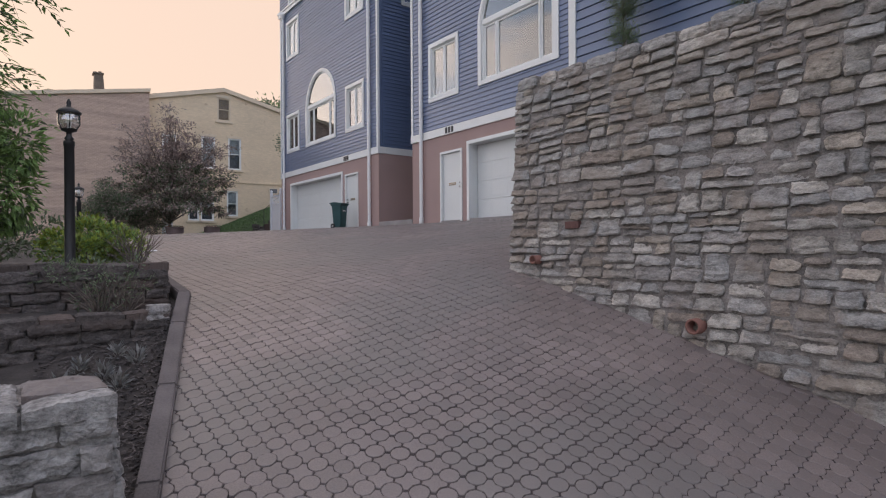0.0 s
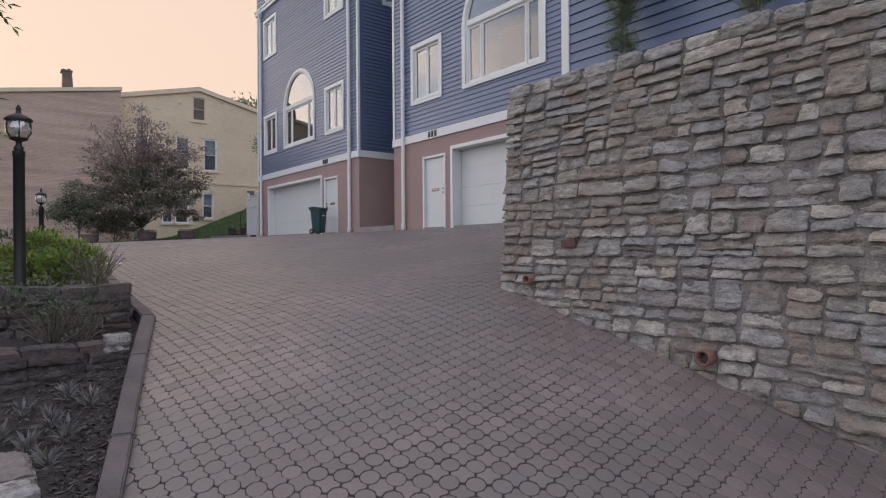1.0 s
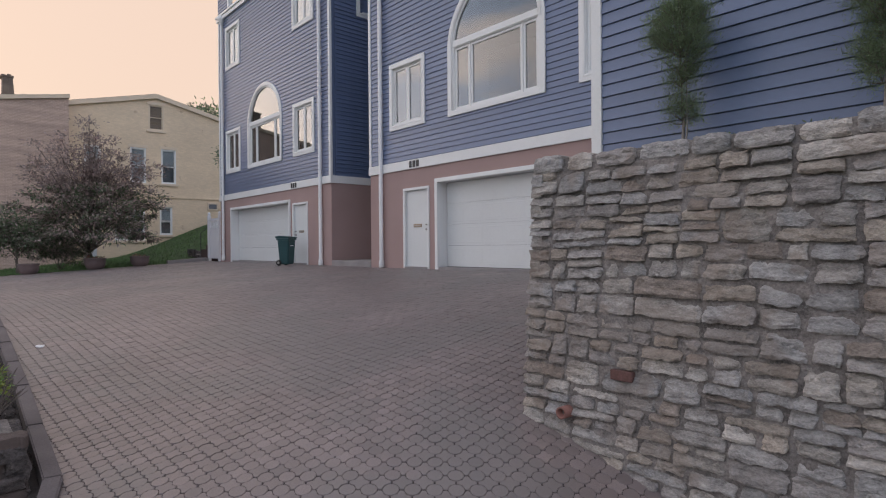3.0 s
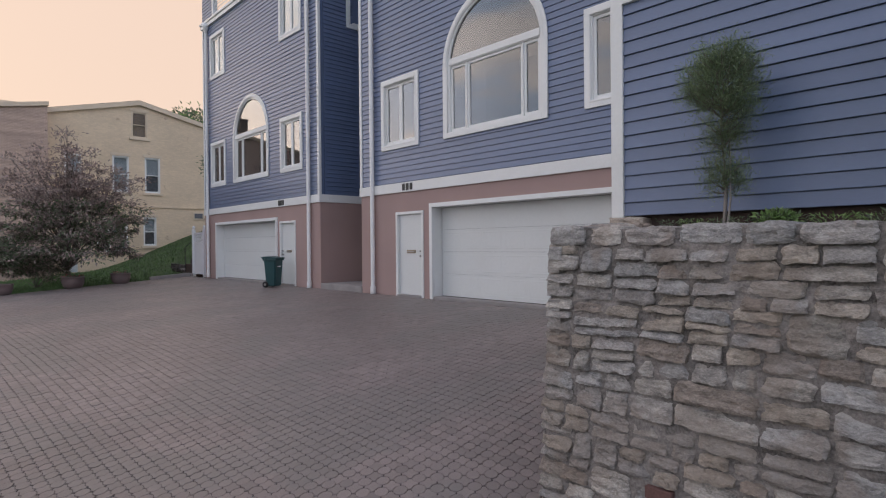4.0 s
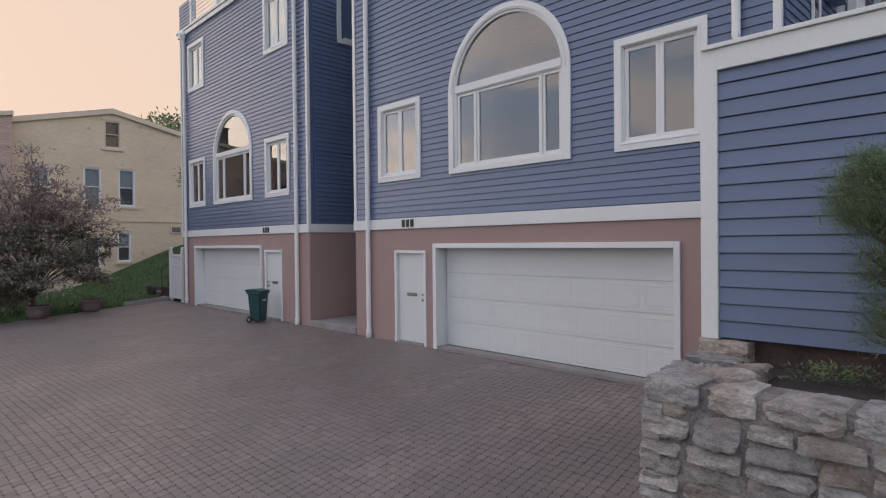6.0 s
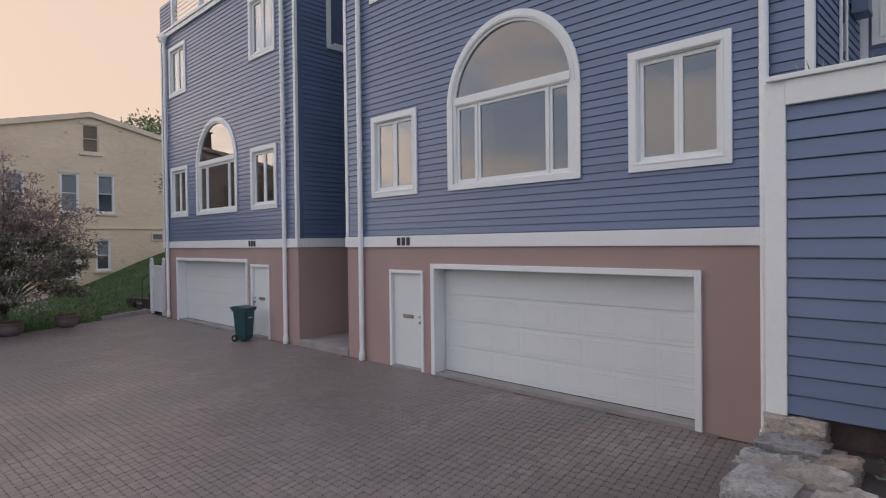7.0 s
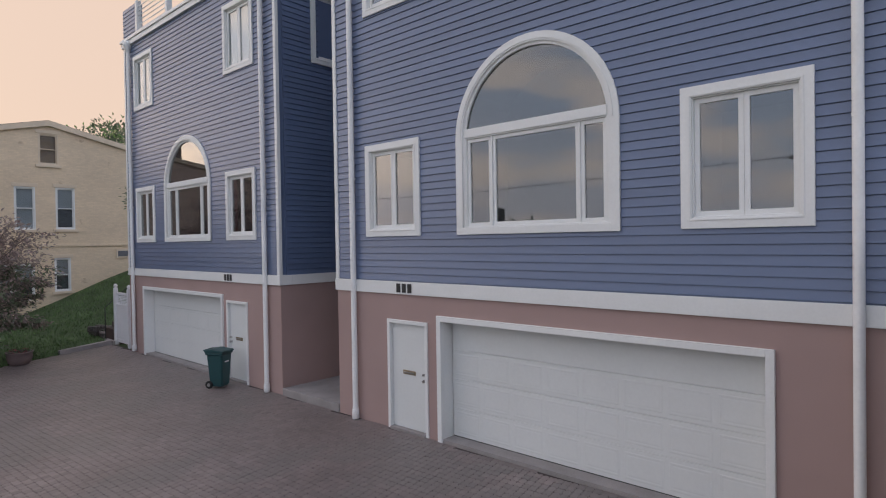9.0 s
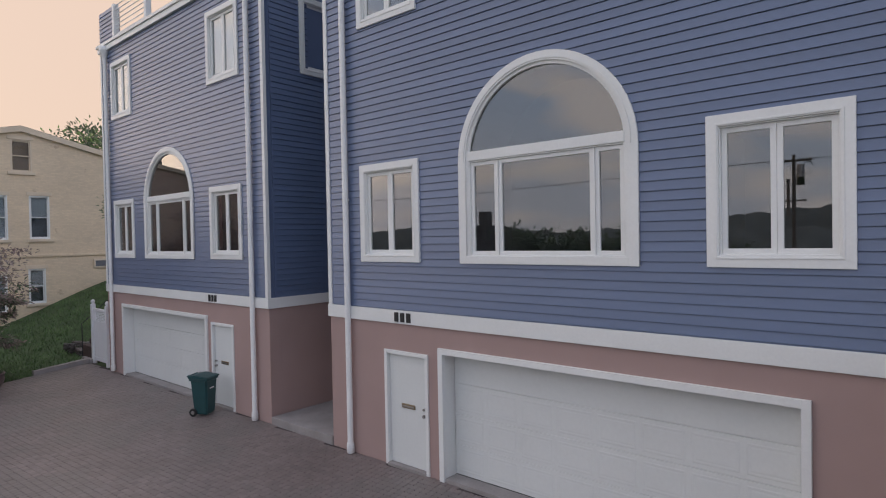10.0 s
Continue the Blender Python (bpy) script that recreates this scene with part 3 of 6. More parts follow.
def side_door(parent, x0, x1, z1, knob_right=True):
    d = part("door", frame_bm_open(x0, x1, 0.0, z1, 0.07, -0.03, 0.02), M_TRIM, parent, "plain white door with a brass letter slot")
    slab = part("door_leaf", B(x0 + 0.072, x1 - 0.072, 0.05, 0.095, 0.05, z1 - 0.074, 0.004), M_DOOR, d)
    jm = bmesh.new()
    box(jm, x0 + 0.055, x0 + 0.07, 0.021, 0.12, 0, z1 - 0.07)
    box(jm, x1 - 0.07, x1 - 0.055, 0.021, 0.12, 0, z1 - 0.07)
    box(jm, x0 + 0.07, x1 - 0.07, 0.021, 0.12, z1 - 0.07, z1 - 0.055)
    part("jamb", jm, M_TRIM, d)
    part("threshold", B(x0 + 0.07, x1 - 0.07, -0.05, 0.12, -0.02, 0.045, 0.008), M_CONC, d)
    cx = (x0 + x1) / 2
    slot = part("letter_slot", B(cx - 0.165, cx + 0.165, 0.033, 0.05, 1.09, 1.17, 0.006), M_BRASS, slab, "dull brass letter slot")
    part("flap", B(cx - 0.14, cx + 0.14, 0.022, 0.033, 1.112, 1.142, 0.004), M_STEEL, d)
    kx = x1 - 0.14 if knob_right else x0 + 0.14
    for z, r in ((1.02, 0.033), (1.14, 0.024)):
        bm = bmesh.new()
        lathe(bm, [(r, 0), (r, 0.012), (r * 0.45, 0.02), (r * 0.45, 0.035), (r * 0.95, 0.045), (r * 0.8, 0.06)], 14)
        bmesh.ops.transform(bm, matrix=pose(kx, 0.05, z, 90), verts=bm.verts)
        part("door_knob" if z < 1.1 else "lock", bm, M_STEEL, slab)
    return d


def downpipe(parent, x, z0, z1, elbow=0, head=False):
    bm = bmesh.new()
    lathe(bm, [(0.058, z0 + 0.16), (0.058, z1)], 18, (x, -0.09))
    p = part("downpipe", bm, M_PIPE, parent, "white round downpipe")
    bm = bmesh.new()
    lathe(bm, [(0.062, z0), (0.075, z0 + 0.01), (0.075, z0 + 0.16), (0.07, z0 + 0.2)], 18, (x, -0.09))
    part("shoe", bm, M_PIPE, p)
    for z in (2.75, 4.9, 7.6):
        if z < z1:
            bm = bmesh.new()
            lathe(bm, [(0.063, z), (0.063, z + 0.045)], 18, (x, -0.09))
            box(bm, x - 0.02, x + 0.02, -0.06, 0.0, z + 0.01, z + 0.05)
            part("bracket", bm, M_PIPE, p)
    if head:
        bm = bmesh.new()
        lathe(bm, [(0.07, z1 - 0.12), (0.1, z1 - 0.02), (0.16, z1 + 0.08), (0.16, z1 + 0.2), (0.13, z1 + 0.22)], 18, (x, -0.09))
        part("hopper", bm, M_PIPE, p)
    if elbow:
        bm = bmesh.new()
        tube(bm, [(x, -0.09, z0 + 0.1), (x + 0.14, -0.12, z0 + 0.12), (x + 0.3, -0.14, z0 + 0.1), (x + 0.85, -0.2, z0 + 0.06)], [0.055] * 4, 14)
        part("elbow", bm, M_PIPE, p)
    return p


BAND0, BAND1, EAVE = 2.625, 2.865, 10.4


def town_house(name, x0, x1, mirror, label, number_x):
    """Blue clapboard town house over a stuccoed garage storey, front on y = 0."""
    h = thing(name, label, "house", "blue town houses", at=(0, 0, 0))
    depth = 9.0
    if mirror:
        gx, dx = (x0 + 1.2, x0 + 6.6), (x0 + 6.78, x0 + 7.86)
        lw, ar, rw = (-13.5, -12.0), (-11.26, -8.27), (-7.4, -5.91)
    else:
        gx, dx = (0.18, 5.61), (-1.146, -0.07)
        lw, ar, rw = (-1.70, -0.19), (0.71, 3.705), (4.54, 6.03)
    holes = [(w[0] + 0.1, w[1] - 0.1, z + 0.1, z + 1.71) for w in (lw, rw) for z in (3.735, 8.12)] + [(ar[0] + 0.15, ar[1] - 0.15, 3.83, 3.73 + 1.62 + 1.36)]
    wall = part("wall", wall_xz(x0 + 0.02, x1 - 0.02, BAND1 - 0.2, EAVE, holes, 0.021, 0.3), M_SIDING, h)
    for sx in (x0 + 0.02, x1 - 0.22):
        part("flank_wall", B(sx, sx + 0.2, 0.301, depth, BAND1 - 0.2, EAVE), M_SIDING, h)
    part("back_wall", B(x0 + 0.02, x1 - 0.02, depth + 0.001, depth + 0.2, -0.3, EAVE), M_SIDING, h)
    # garage storey in stucco, with its openings
    low = [(gx[0] + 0.08, gx[1] - 0.08, -0.3, 2.28 - 0.08), (dx[0] + 0.05, dx[1] - 0.05, -0.3, 2.13 - 0.05)]
    part("garage_storey_wall", wall_xz(x0, x1, -0.3, BAND0 + 0.02, low, 0.0, 0.3), M_STUCCO, h, "dusty pink stucco")
    for sx in (x0, x1 - 0.3):
        part("garage_flank_wall", B(sx, sx + 0.3, 0.301, depth, -0.3, BAND0 + 0.02), M_STUCCO, h)
    part("garage_interior", B(x0 + 0.31, x1 - 0.31, 0.36, 0.5, -0.3, BAND0 + 0.02), M_ROOM, h)
    part("band_course", B(x0 - 0.03, x1 + 0.03, -0.045, 0.3, BAND0, BAND1, 0.006), M_TRIM, h, "white trim band")
    for a, b in ((x1 - 0.3, x1 + 0.028), (x0 - 0.028, x0 + 0.3)):
        part("flank_band", B(a, b, 0.301, depth, BAND0, BAND1, 0.006), M_TRIM, h)
    for cx, s in ((x0, 1), (x1, -1)):
        bm = bmesh.new()
        a, b = sorted((cx - 0.015 * s, cx + 0.09 * s))
        box(bm, a, b, -0.035, 0.02, BAND1, EAVE, 0.005)
        a, b = sorted((cx - 0.015 * s, cx))
        box(bm, a, b, 0.021, 0.05, BAND1, EAVE, 0.005)
        part("corner_board", bm, M_TRIM, h)
    clad(wall, x1 - x0 - 0.18, BAND1 - 0.112, EAVE - 0.05, [(lw[0] - x0 - 0.05, lw[1] - x0 - 0.13, 3.78, 5.5), (rw[0] - x0 - 0.05, rw[1] - x0 - 0.13, 3.78, 5.5),
         (lw[0] - x0 - 0.05, lw[1] - x0 - 0.13, 8.2, 9.9), (rw[0] - x0 - 0.05, rw[1] - x0 - 0.13, 8.2, 9.9),
         lambda z: (lambda g: g and (g[0] - x0 - 0.09, g[1] - x0 - 0.09))(arch_gap(ar[0], ar[1], 3.73)(z))], pose(x0 + 0.09, 0, 0))
    cur = (M_WHITEBLIND, 1.0) if mirror else None
    for (a, b), z, zt, c in ((lw, 3.735, 5.55, None), (rw, 3.735, 5.55, (M_REDCLOTH, 0.22) if mirror else None), (lw, 8.12, 9.93, cur), (rw, 8.12, 9.93, cur)):
        house_window(h, a, b, z, zt, c, pane=M_OLDGLASS if c and c[1] == 1.0 else None)
    arch_window(h, ar[0], ar[1], 3.73)
    garage_door(h, gx[0], gx[1], 2.28)
    side_door(h, dx[0], dx[1], 2.13, not mirror)
    for k in range(3):
        part("number_bar", B(number_x + 0.15 * k, number_x + 0.15 * k + 0.1, -0.062, -0.045, BAND0 + 0.035, BAND0 + 0.205, 0.008), M_BLACK, h, "short black bar on the white band")
    return h, wall


def parapet_and_roof(h, x0, x1, balcony):
    """Cornice and the parapet over it, with an open balcony at one end of the far house."""
    bm = bmesh.new()
    box(bm, x0 - 0.06, x1 + 0.06, -0.09, 0.3, EAVE, EAVE + 0.16, 0.01)
    box(bm, x0 - 0.1, x1 + 0.1, -0.13, 0.3, EAVE + 0.161, EAVE + 0.25, 0.01)
    box(bm, x1 - 0.2, x1 + 0.06, 0.301, 9.0, EAVE, EAVE + 0.25, 0.01)
    part("cornice", bm, M_TRIM, h)
    zt = EAVE + 1.3
    r = part("roof", B(x0, x1, 0.3, 9.0, EAVE + 0.02, EAVE + 0.2), M_ROOF, h)
    if balcony:
        para = part("parapet", B(x0, x0 + 1.05, -0.02, 0.2, EAVE + 0.251, zt), M_SIDING, h)
        clad(para, 1.05, EAVE + 0.255, zt - 0.03, [], pose(x0, -0.021, 0))
        for px in (x0 + 1.06, x0 + 3.4):
            part("balcony_post", B(px, px + 0.14, -0.04, 0.12, EAVE + 0.251, zt + 0.05, 0.008), M_TRIM, h)
        for k in range(7):
            bm = bmesh.new()
            tube(bm, [(x0 + 1.2, 0.03, EAVE + 0.4 + 0.15 * k), (x0 + 3.4, 0.03, EAVE + 0.4 + 0.15 * k)], [0.014, 0.014], 8)
            part("balcony_rail", bm, M_TRIM, h)
        up = part("upper_storey", B(x0 + 3.55, x1, 1.0, 8.0, EAVE + 0.2, EAVE + 3.2), M_SIDING, h)
        clad(up, x1 - x0 - 3.55, EAVE + 0.26, EAVE + 3.15, [], pose(x0 + 3.55, 0.98, 0))
        part("roof_edge", B(x0 + 3.4, x1 + 0.1, 0.9, 8.1, EAVE + 3.21, EAVE + 3.4), M_TRIM, h)
    else:
        # unseen storey, added like the far house's to keep sky off the passage
        top = part("upper_storey", B(x0, x1, 1.0, 8.0, EAVE + 0.2, EAVE + 3.2), M_SIDING, h)
        clad(top, x1 - x0, EAVE + 0.26, EAVE + 3.15, [], pose(x0, 0.98, 0))
        up = part("parapet", B(x0, x1, -0.02, 0.25, EAVE + 0.251, zt), M_SIDING, h)
        clad(up, x1 - x0, EAVE + 0.255, zt - 0.03, [], pose(x0, -0.021, 0))


AX0, AX1, BX0, BX1 = -2.7, 6.97, -14.3, -4.9
HOUSE_A, WALL_A = town_house("town_house", AX0, AX1, False, "blue clapboard town house over a pink stucco garage storey", -0.83)
HOUSE_B, WALL_B = town_house("town_house", BX0, BX1, True, "blue clapboard town house with a roof balcony, beside a grassy bank", -7.55)
parapet_and_roof(HOUSE_A, AX0, AX1, False)
parapet_and_roof(HOUSE_B, BX0, BX1, True)
downpipe(HOUSE_A, -2.07, 0.0, EAVE)
downpipe(HOUSE_A, 6.435, 0.02, EAVE, elbow=1)
downpipe(HOUSE_B, -5.45, 0.0, EAVE)
downpipe(HOUSE_B, -13.78, 0.05, EAVE - 0.1, head=True)

# flank of the far house, along the passage
SIDE_HOLE = (1.06, 2.75, 8.25, 10.0)
clad(WALL_B, 8.8, BAND1, EAVE - 0.05, [SIDE_HOLE], pose(BX1, 0.16, 0, 0, 0, 90))
sidewin = house_window(HOUSE_B, 0.98, 2.55, 8.14, 10.0, lights=1)
sidewin.matrix_basis = pose(BX1, 0.0, 0, 0, 0, 90)
M_INDICATOR = bpy.data.materials.new("red_indicator")
M_INDICATOR.use_nodes = True
M_INDICATOR.node_tree.nodes["Principled BSDF"].inputs["Base Color"].default_value = (0.5, 0.03, 0.04, 1)
M_INDICATOR.node_tree.nodes["Principled BSDF"].inputs["Emission Color"].default_value = (1.0, 0.12, 0.15, 1)
M_INDICATOR.node_tree.nodes["Principled BSDF"].inputs["Emission Strength"].default_value = 1.5
bm = bmesh.new()
lathe(bm, [(0.02, 9.5), (0.034, 9.515), (0.034, 9.55), (0.015, 9.57)], 12, (1.42, 0.2))
part("indicator_light", bm, M_INDICATOR, sidewin, "small red indicator light behind the glass")
# flank of the near house, past its right-hand corner
clad(WALL_A, 2.75, BAND1 + 0.6, EAVE - 0.05, [], pose(AX1, 0.16, 0, 0, 0, 90))


def passage():
    t = thing("passage_step", "raised concrete landing in the passage between the houses", "step", kind="structure")
    part("landing", B(BX1 + 0.02, AX0 - 0.02, -0.02, 9.0, -0.3, 0.17, 0.02), M_CONC, t)
    part("back_wall", B(BX1, AX0, 9.0, 9.2, -0.3, 10.4), M_SIDING, t)


passage()


# ---- terrace wall beside the near house ----
EX, EY, EZ0, EZ1 = 7.53, -4.0, 1.55, 3.77


def terrace():
    t = thing("terrace", "raised deck with a blue clapboard front and white trim", "terrace", kind="structure")
    wall = part("wall", B(EX + 0.05, 16.0, EY + 0.03, EY + 0.25, EZ0, EZ1 - 0.03), M_SIDING, t)
    clad(wall, 8.3, EZ0 - 0.005, EZ1 - 0.16, [], pose(EX + 0.13, EY + 0.01, 0))
    part("corner_board", B(EX, EX + 0.13, EY - 0.025, EY + 0.12, EZ0 - 0.02, EZ1 - 0.01, 0.006), M_TRIM, t)
    part("fascia", B(EX + 0.131, 16.0, EY - 0.035, EY + 0.1, EZ1 - 0.175, EZ1 - 0.011, 0.006), M_TRIM, t)
    part("cap", B(EX + 0.02, 16.0, EY - 0.06, EY + 0.3, EZ1 - 0.01, EZ1 + 0.025, 0.006), M_TRIM, t)
    flank = part("flank_wall", B(EX + 0.03, EX + 0.2, EY + 0.26, -0.06, EZ0, EZ1 - 0.03), M_SIDING, t)
    part("flank_cap", B(EX + 0.0, EX + 0.26, EY + 0.301, -0.06, EZ1 - 0.01, EZ1 + 0.025, 0.006), M_TRIM, t)
    part("deck_floor", B(EX + 0.21, 16.0, EY + 0.31, 8.0, EZ1 - 0.25, EZ1 - 0.06), M_CONC, t)
    part("end_board", B(6.86, 6.96, -0.12, -0.062, 1.61, EZ1 - 0.02, 0.005), M_TRIM, t)
    bm = bmesh.new()
    tube(bm, [(6.88, -0.16, 0.31), (6.88, -0.16, 1.39), (6.90, -0.13, 1.46)], [0.034] * 3, 12)
    part("riser_pipe", bm, M_PIPE, t, "thin white riser pipe")
    part("base_wall", B(EX + 0.06, 16.0, EY + 0.1, EY + 0.4, 0.4, EZ0 - 0.001), M_FOOTING, t, "red brick footing, darkened in colour for the shade under the siding")
    part("flank_base", B(EX + 0.06, EX + 0.3, EY + 0.41, -0.04, -0.6, EZ0 - 0.001), M_CONC, t)
    part("end_footing", B(6.945, EX + 0.05, -0.1, -0.052, -0.6, 1.6), M_CONC, t, "grey concrete footing")
    part("end_panel", B(6.965, EX + 0.025, -0.1, -0.064, 1.605, EZ1 - 0.03), M_SIDING, t)


terrace()


# ---- houses at the end of the court ----
def sash_window(parent, x, y0, y1, z0, z1, blind=0.5, paint=M_TRIM):
    """Old sash window on a wall that faces +x."""
    def fr(a, b, c, d, w, xa, xb):
        bm = bmesh.new()
        box(bm, xa, xb, a, a + w, c, d)
        box(bm, xa, xb, b - w, b, c, d)
        box(bm, xa, xb - 0.002, a + w, b - w, d - w, d)
        box(bm, xa, xb - 0.002, a + w, b - w, c, c + w)
        return bm
    w = part("window", fr(y0, y1, z0, z1, 0.06, x - 0.12, x + 0.02), paint, parent, "old sash window with a lowered blind")
    zm = (z0 + z1) / 2
    for a, b, dx in ((zm - 0.02, z1 - 0.06, -0.02), (z0 + 0.06, zm + 0.02, -0.06)):
        part("sash", fr(y0 + 0.06, y1 - 0.06, a, b, 0.045, x + dx - 0.03, x + dx), paint, w)
        part("pane", B(x + dx - 0.02, x + dx - 0.014, y0 + 0.105, y1 - 0.105, a + 0.045, b - 0.045), M_OLDGLASS, w)
    part("blind", B(x - 0.11, x - 0.105, y0 + 0.06, y1 - 0.06, z1 - (z1 - z0) * blind, z1 - 0.06), M_TANBLIND if paint is M_CREAM else M_BLIND, w)
    part("interior", B(x - 0.2, x - 0.15, y0 + 0.06, y1 - 0.06, z0 + 0.06, z1 - 0.06), M_HALL, w)
    part("window_sill", B(x - 0.02, x + 0.1, y0 - 0.12, y1 + 0.12, z0 - 0.13, z0 - 0.001, 0.01), M_CREAM, w)
    part("lintel", B(x - 0.02, x + 0.05, y0 - 0.1, y1 + 0.1, z1 + 0.001, z1 + 0.17, 0.01), M_CREAM, w)
    return w


YX = -26.2
YWIN = [(0.22, 1.07, 7.66, 9.18), (0.9, 1.74, 4.5, 6.57), (-0.79, 0.06, 4.48, 6.54), (-3.1, -2.3, 4.5, 6.45), (0.79, 1.5, 1.42, 3.08), (-1.62, -0.94, 1.08, 2.85), (-0.86, -0.03, 1.08, 2.85)]


def yellow_house():
    h = thing("yellow_house", "old yellow-painted brick house with a low gable", "house", "old houses")
    y0, y1, yp = -3.95, 9.0, 0.66
    roof = lambda y: 8.58 + 1.1 * (y + 3.95) / 4.61 if y < yp else 9.68 - 0.235 * (y - yp)
    us, vs, keep = grid_wall([y0, y1, yp] + [v for w in YWIN for v in w[:2]], [-1.0, 9.3] + [v for w in YWIN for v in w[2:]], YWIN)
    bm = to_solid(us, vs, keep, lambda u, v: (YX, u, roof(u) if v > 9.25 else min(v, roof(u) - 0.02)), (-0.3, 0, 0))
    wall = part("wall", bm, M_YELLOW, h, "patched yellow paint over brick")
    bm = bmesh.new()
    for a, b in ((y0, yp), (yp, y1)):
        prism(bm, [(YX + 0.1, a, roof(a) + 0.001), (YX + 0.1, b, roof(b) + 0.001), (YX + 0.1, b, roof(b) + 0.16), (YX + 0.1, a, roof(a) + 0.16)], (-12.0, 0, 0))
    part("roof", bm, M_ROOF, h)
    bm = bmesh.new()
    for a, b in ((y0, yp), (yp, y1)):
        prism(bm, [(YX + 0.14, a, roof(a) - 0.12), (YX + 0.14, b, roof(b) - 0.12), (YX + 0.14, b, roof(b) + 0.14), (YX + 0.14, a, roof(a) + 0.14)], (-0.139, 0, 0))
    part("verge_board", bm, M_CREAM, h)
    part("string_course", B(YX - 0.02, YX + 0.05, y0 + 1.5, y1, 3.64, 3.76, 0.01), M_YELLOW, h)
    part("roof_hatch", B(YX - 6.6, YX - 6.0, -5.3, -4.1, 8.6, 10.1), M_CREAM, h)
    for i, w in enumerate(YWIN):
        sash_window(h, YX - 0.02, *w, blind=(0.95, 0.5, 0.95, 0.5, 0.55, 0.5, 0.5)[i], paint=M_CREAM if i == 0 else M_TRIM)
    d = part("cellar_door", B(YX, YX + 0.05, -3.15, -2.55, 0.0, 1.15, 0.01), M_BLIND, h, "pale weathered cellar door")
    part("door_board", B(YX + 0.051, YX + 0.065, -3.05, -2.65, 0.1, 1.05, 0.004), M_BLIND, d)
    v = part("vent_window", B(YX, YX + 0.06, 3.6, 4.25, 3.0, 3.45, 0.01), M_CREAM, h)
    # dark sheet on the frame gives the vent's inner shade, no hole behind
    part("vent_dark_sheet", B(YX + 0.061, YX + 0.065, 3.68, 4.17, 3.08, 3.37), M_ROOM, v)


yellow_house()
BRX = -25.3


def brick_house():
    h = thing("brick_house", "old red brick house with a chimney and pale cornice", "house", "old houses")
    top = lambda y: 8.72 - 0.172 * (-3.95 - y)
    bm = bmesh.new()
    prism(bm, [(BRX, -3.95, -1.2), (BRX, -14.5, -1.2), (BRX, -14.5, top(-14.5)), (BRX, -3.95, top(-3.95))], (-9.0, 0, 0))
    part("wall", bm, M_BRICK, h)
    bm = bmesh.new()
    prism(bm, [(BRX + 0.12, -3.9, top(-3.9) - 0.05), (BRX + 0.12, -14.5, top(-14.5) - 0.05), (BRX + 0.12, -14.5, top(-14.5) + 0.16), (BRX + 0.12, -3.9, top(-3.9) + 0.16)], (-9.2, 0, 0))
    part("cornice", bm, M_CREAM, h)
    bm = bmesh.new()
    prism(bm, [(BRX - 0.7, -6.8, 7.6), (BRX - 0.7, -6.22, 7.6), (BRX - 0.7, -6.34, 9.34), (BRX - 0.7, -6.76, 9.34)], (0.6, 0, 0))
    ch = part("chimney", bm, M_OLDCHIMNEY, h, "dark sooty brick chimney")
    part("chimney_cap", B(BRX - 0.74, BRX - 0.06, -6.84, -6.3, 9.341, 9.44, 0.02), M_OLDCHIMNEY, ch)
    for k, y in enumerate((-6.7, -6.46)):
        bm = bmesh.new()
        lathe(bm, [(0.1, 9.441), (0.085, 9.5 + 0.04 * k), (0.1, 9.52 + 0.04 * k)], 12, (BRX - 0.4, y))
        part("chimney_pot", bm, M_OLDCHIMNEY, ch)


brick_house()


# ---- stone retaining wall (core) ----
SWX, SWY, SWZ = 7.6, -5.167, 1.42


def stone_core():
    t = thing("stone_wall", "rough coursed limestone retaining wall with earth behind it", "wall", kind="structure")
    bm = bmesh.new()
    lean = lambda z: SWY + 0.016 + 0.0472 * z
    prism(bm, [(SWX + 0.05, lean(-3.6), -3.6), (18.0, lean(-3.6), -3.6), (18.0, lean(SWZ), SWZ - 0.03), (SWX + 0.05, lean(SWZ), SWZ - 0.03)], (0, 0.36, 0))
    box(bm, SWX + 0.06, SWX + 0.4, SWY + 0.451, -4.05, -3.0, SWZ - 0.04)
    part("mortar_core", bm, M_MORTAR, t)
    part("earth", B(SWX + 0.4, 18.0, SWY + 0.45, EY + 0.1, 0.6, SWZ - 0.07), M_SOIL, t, "dark planting soil")
    return t


STONE_WALL = stone_core()


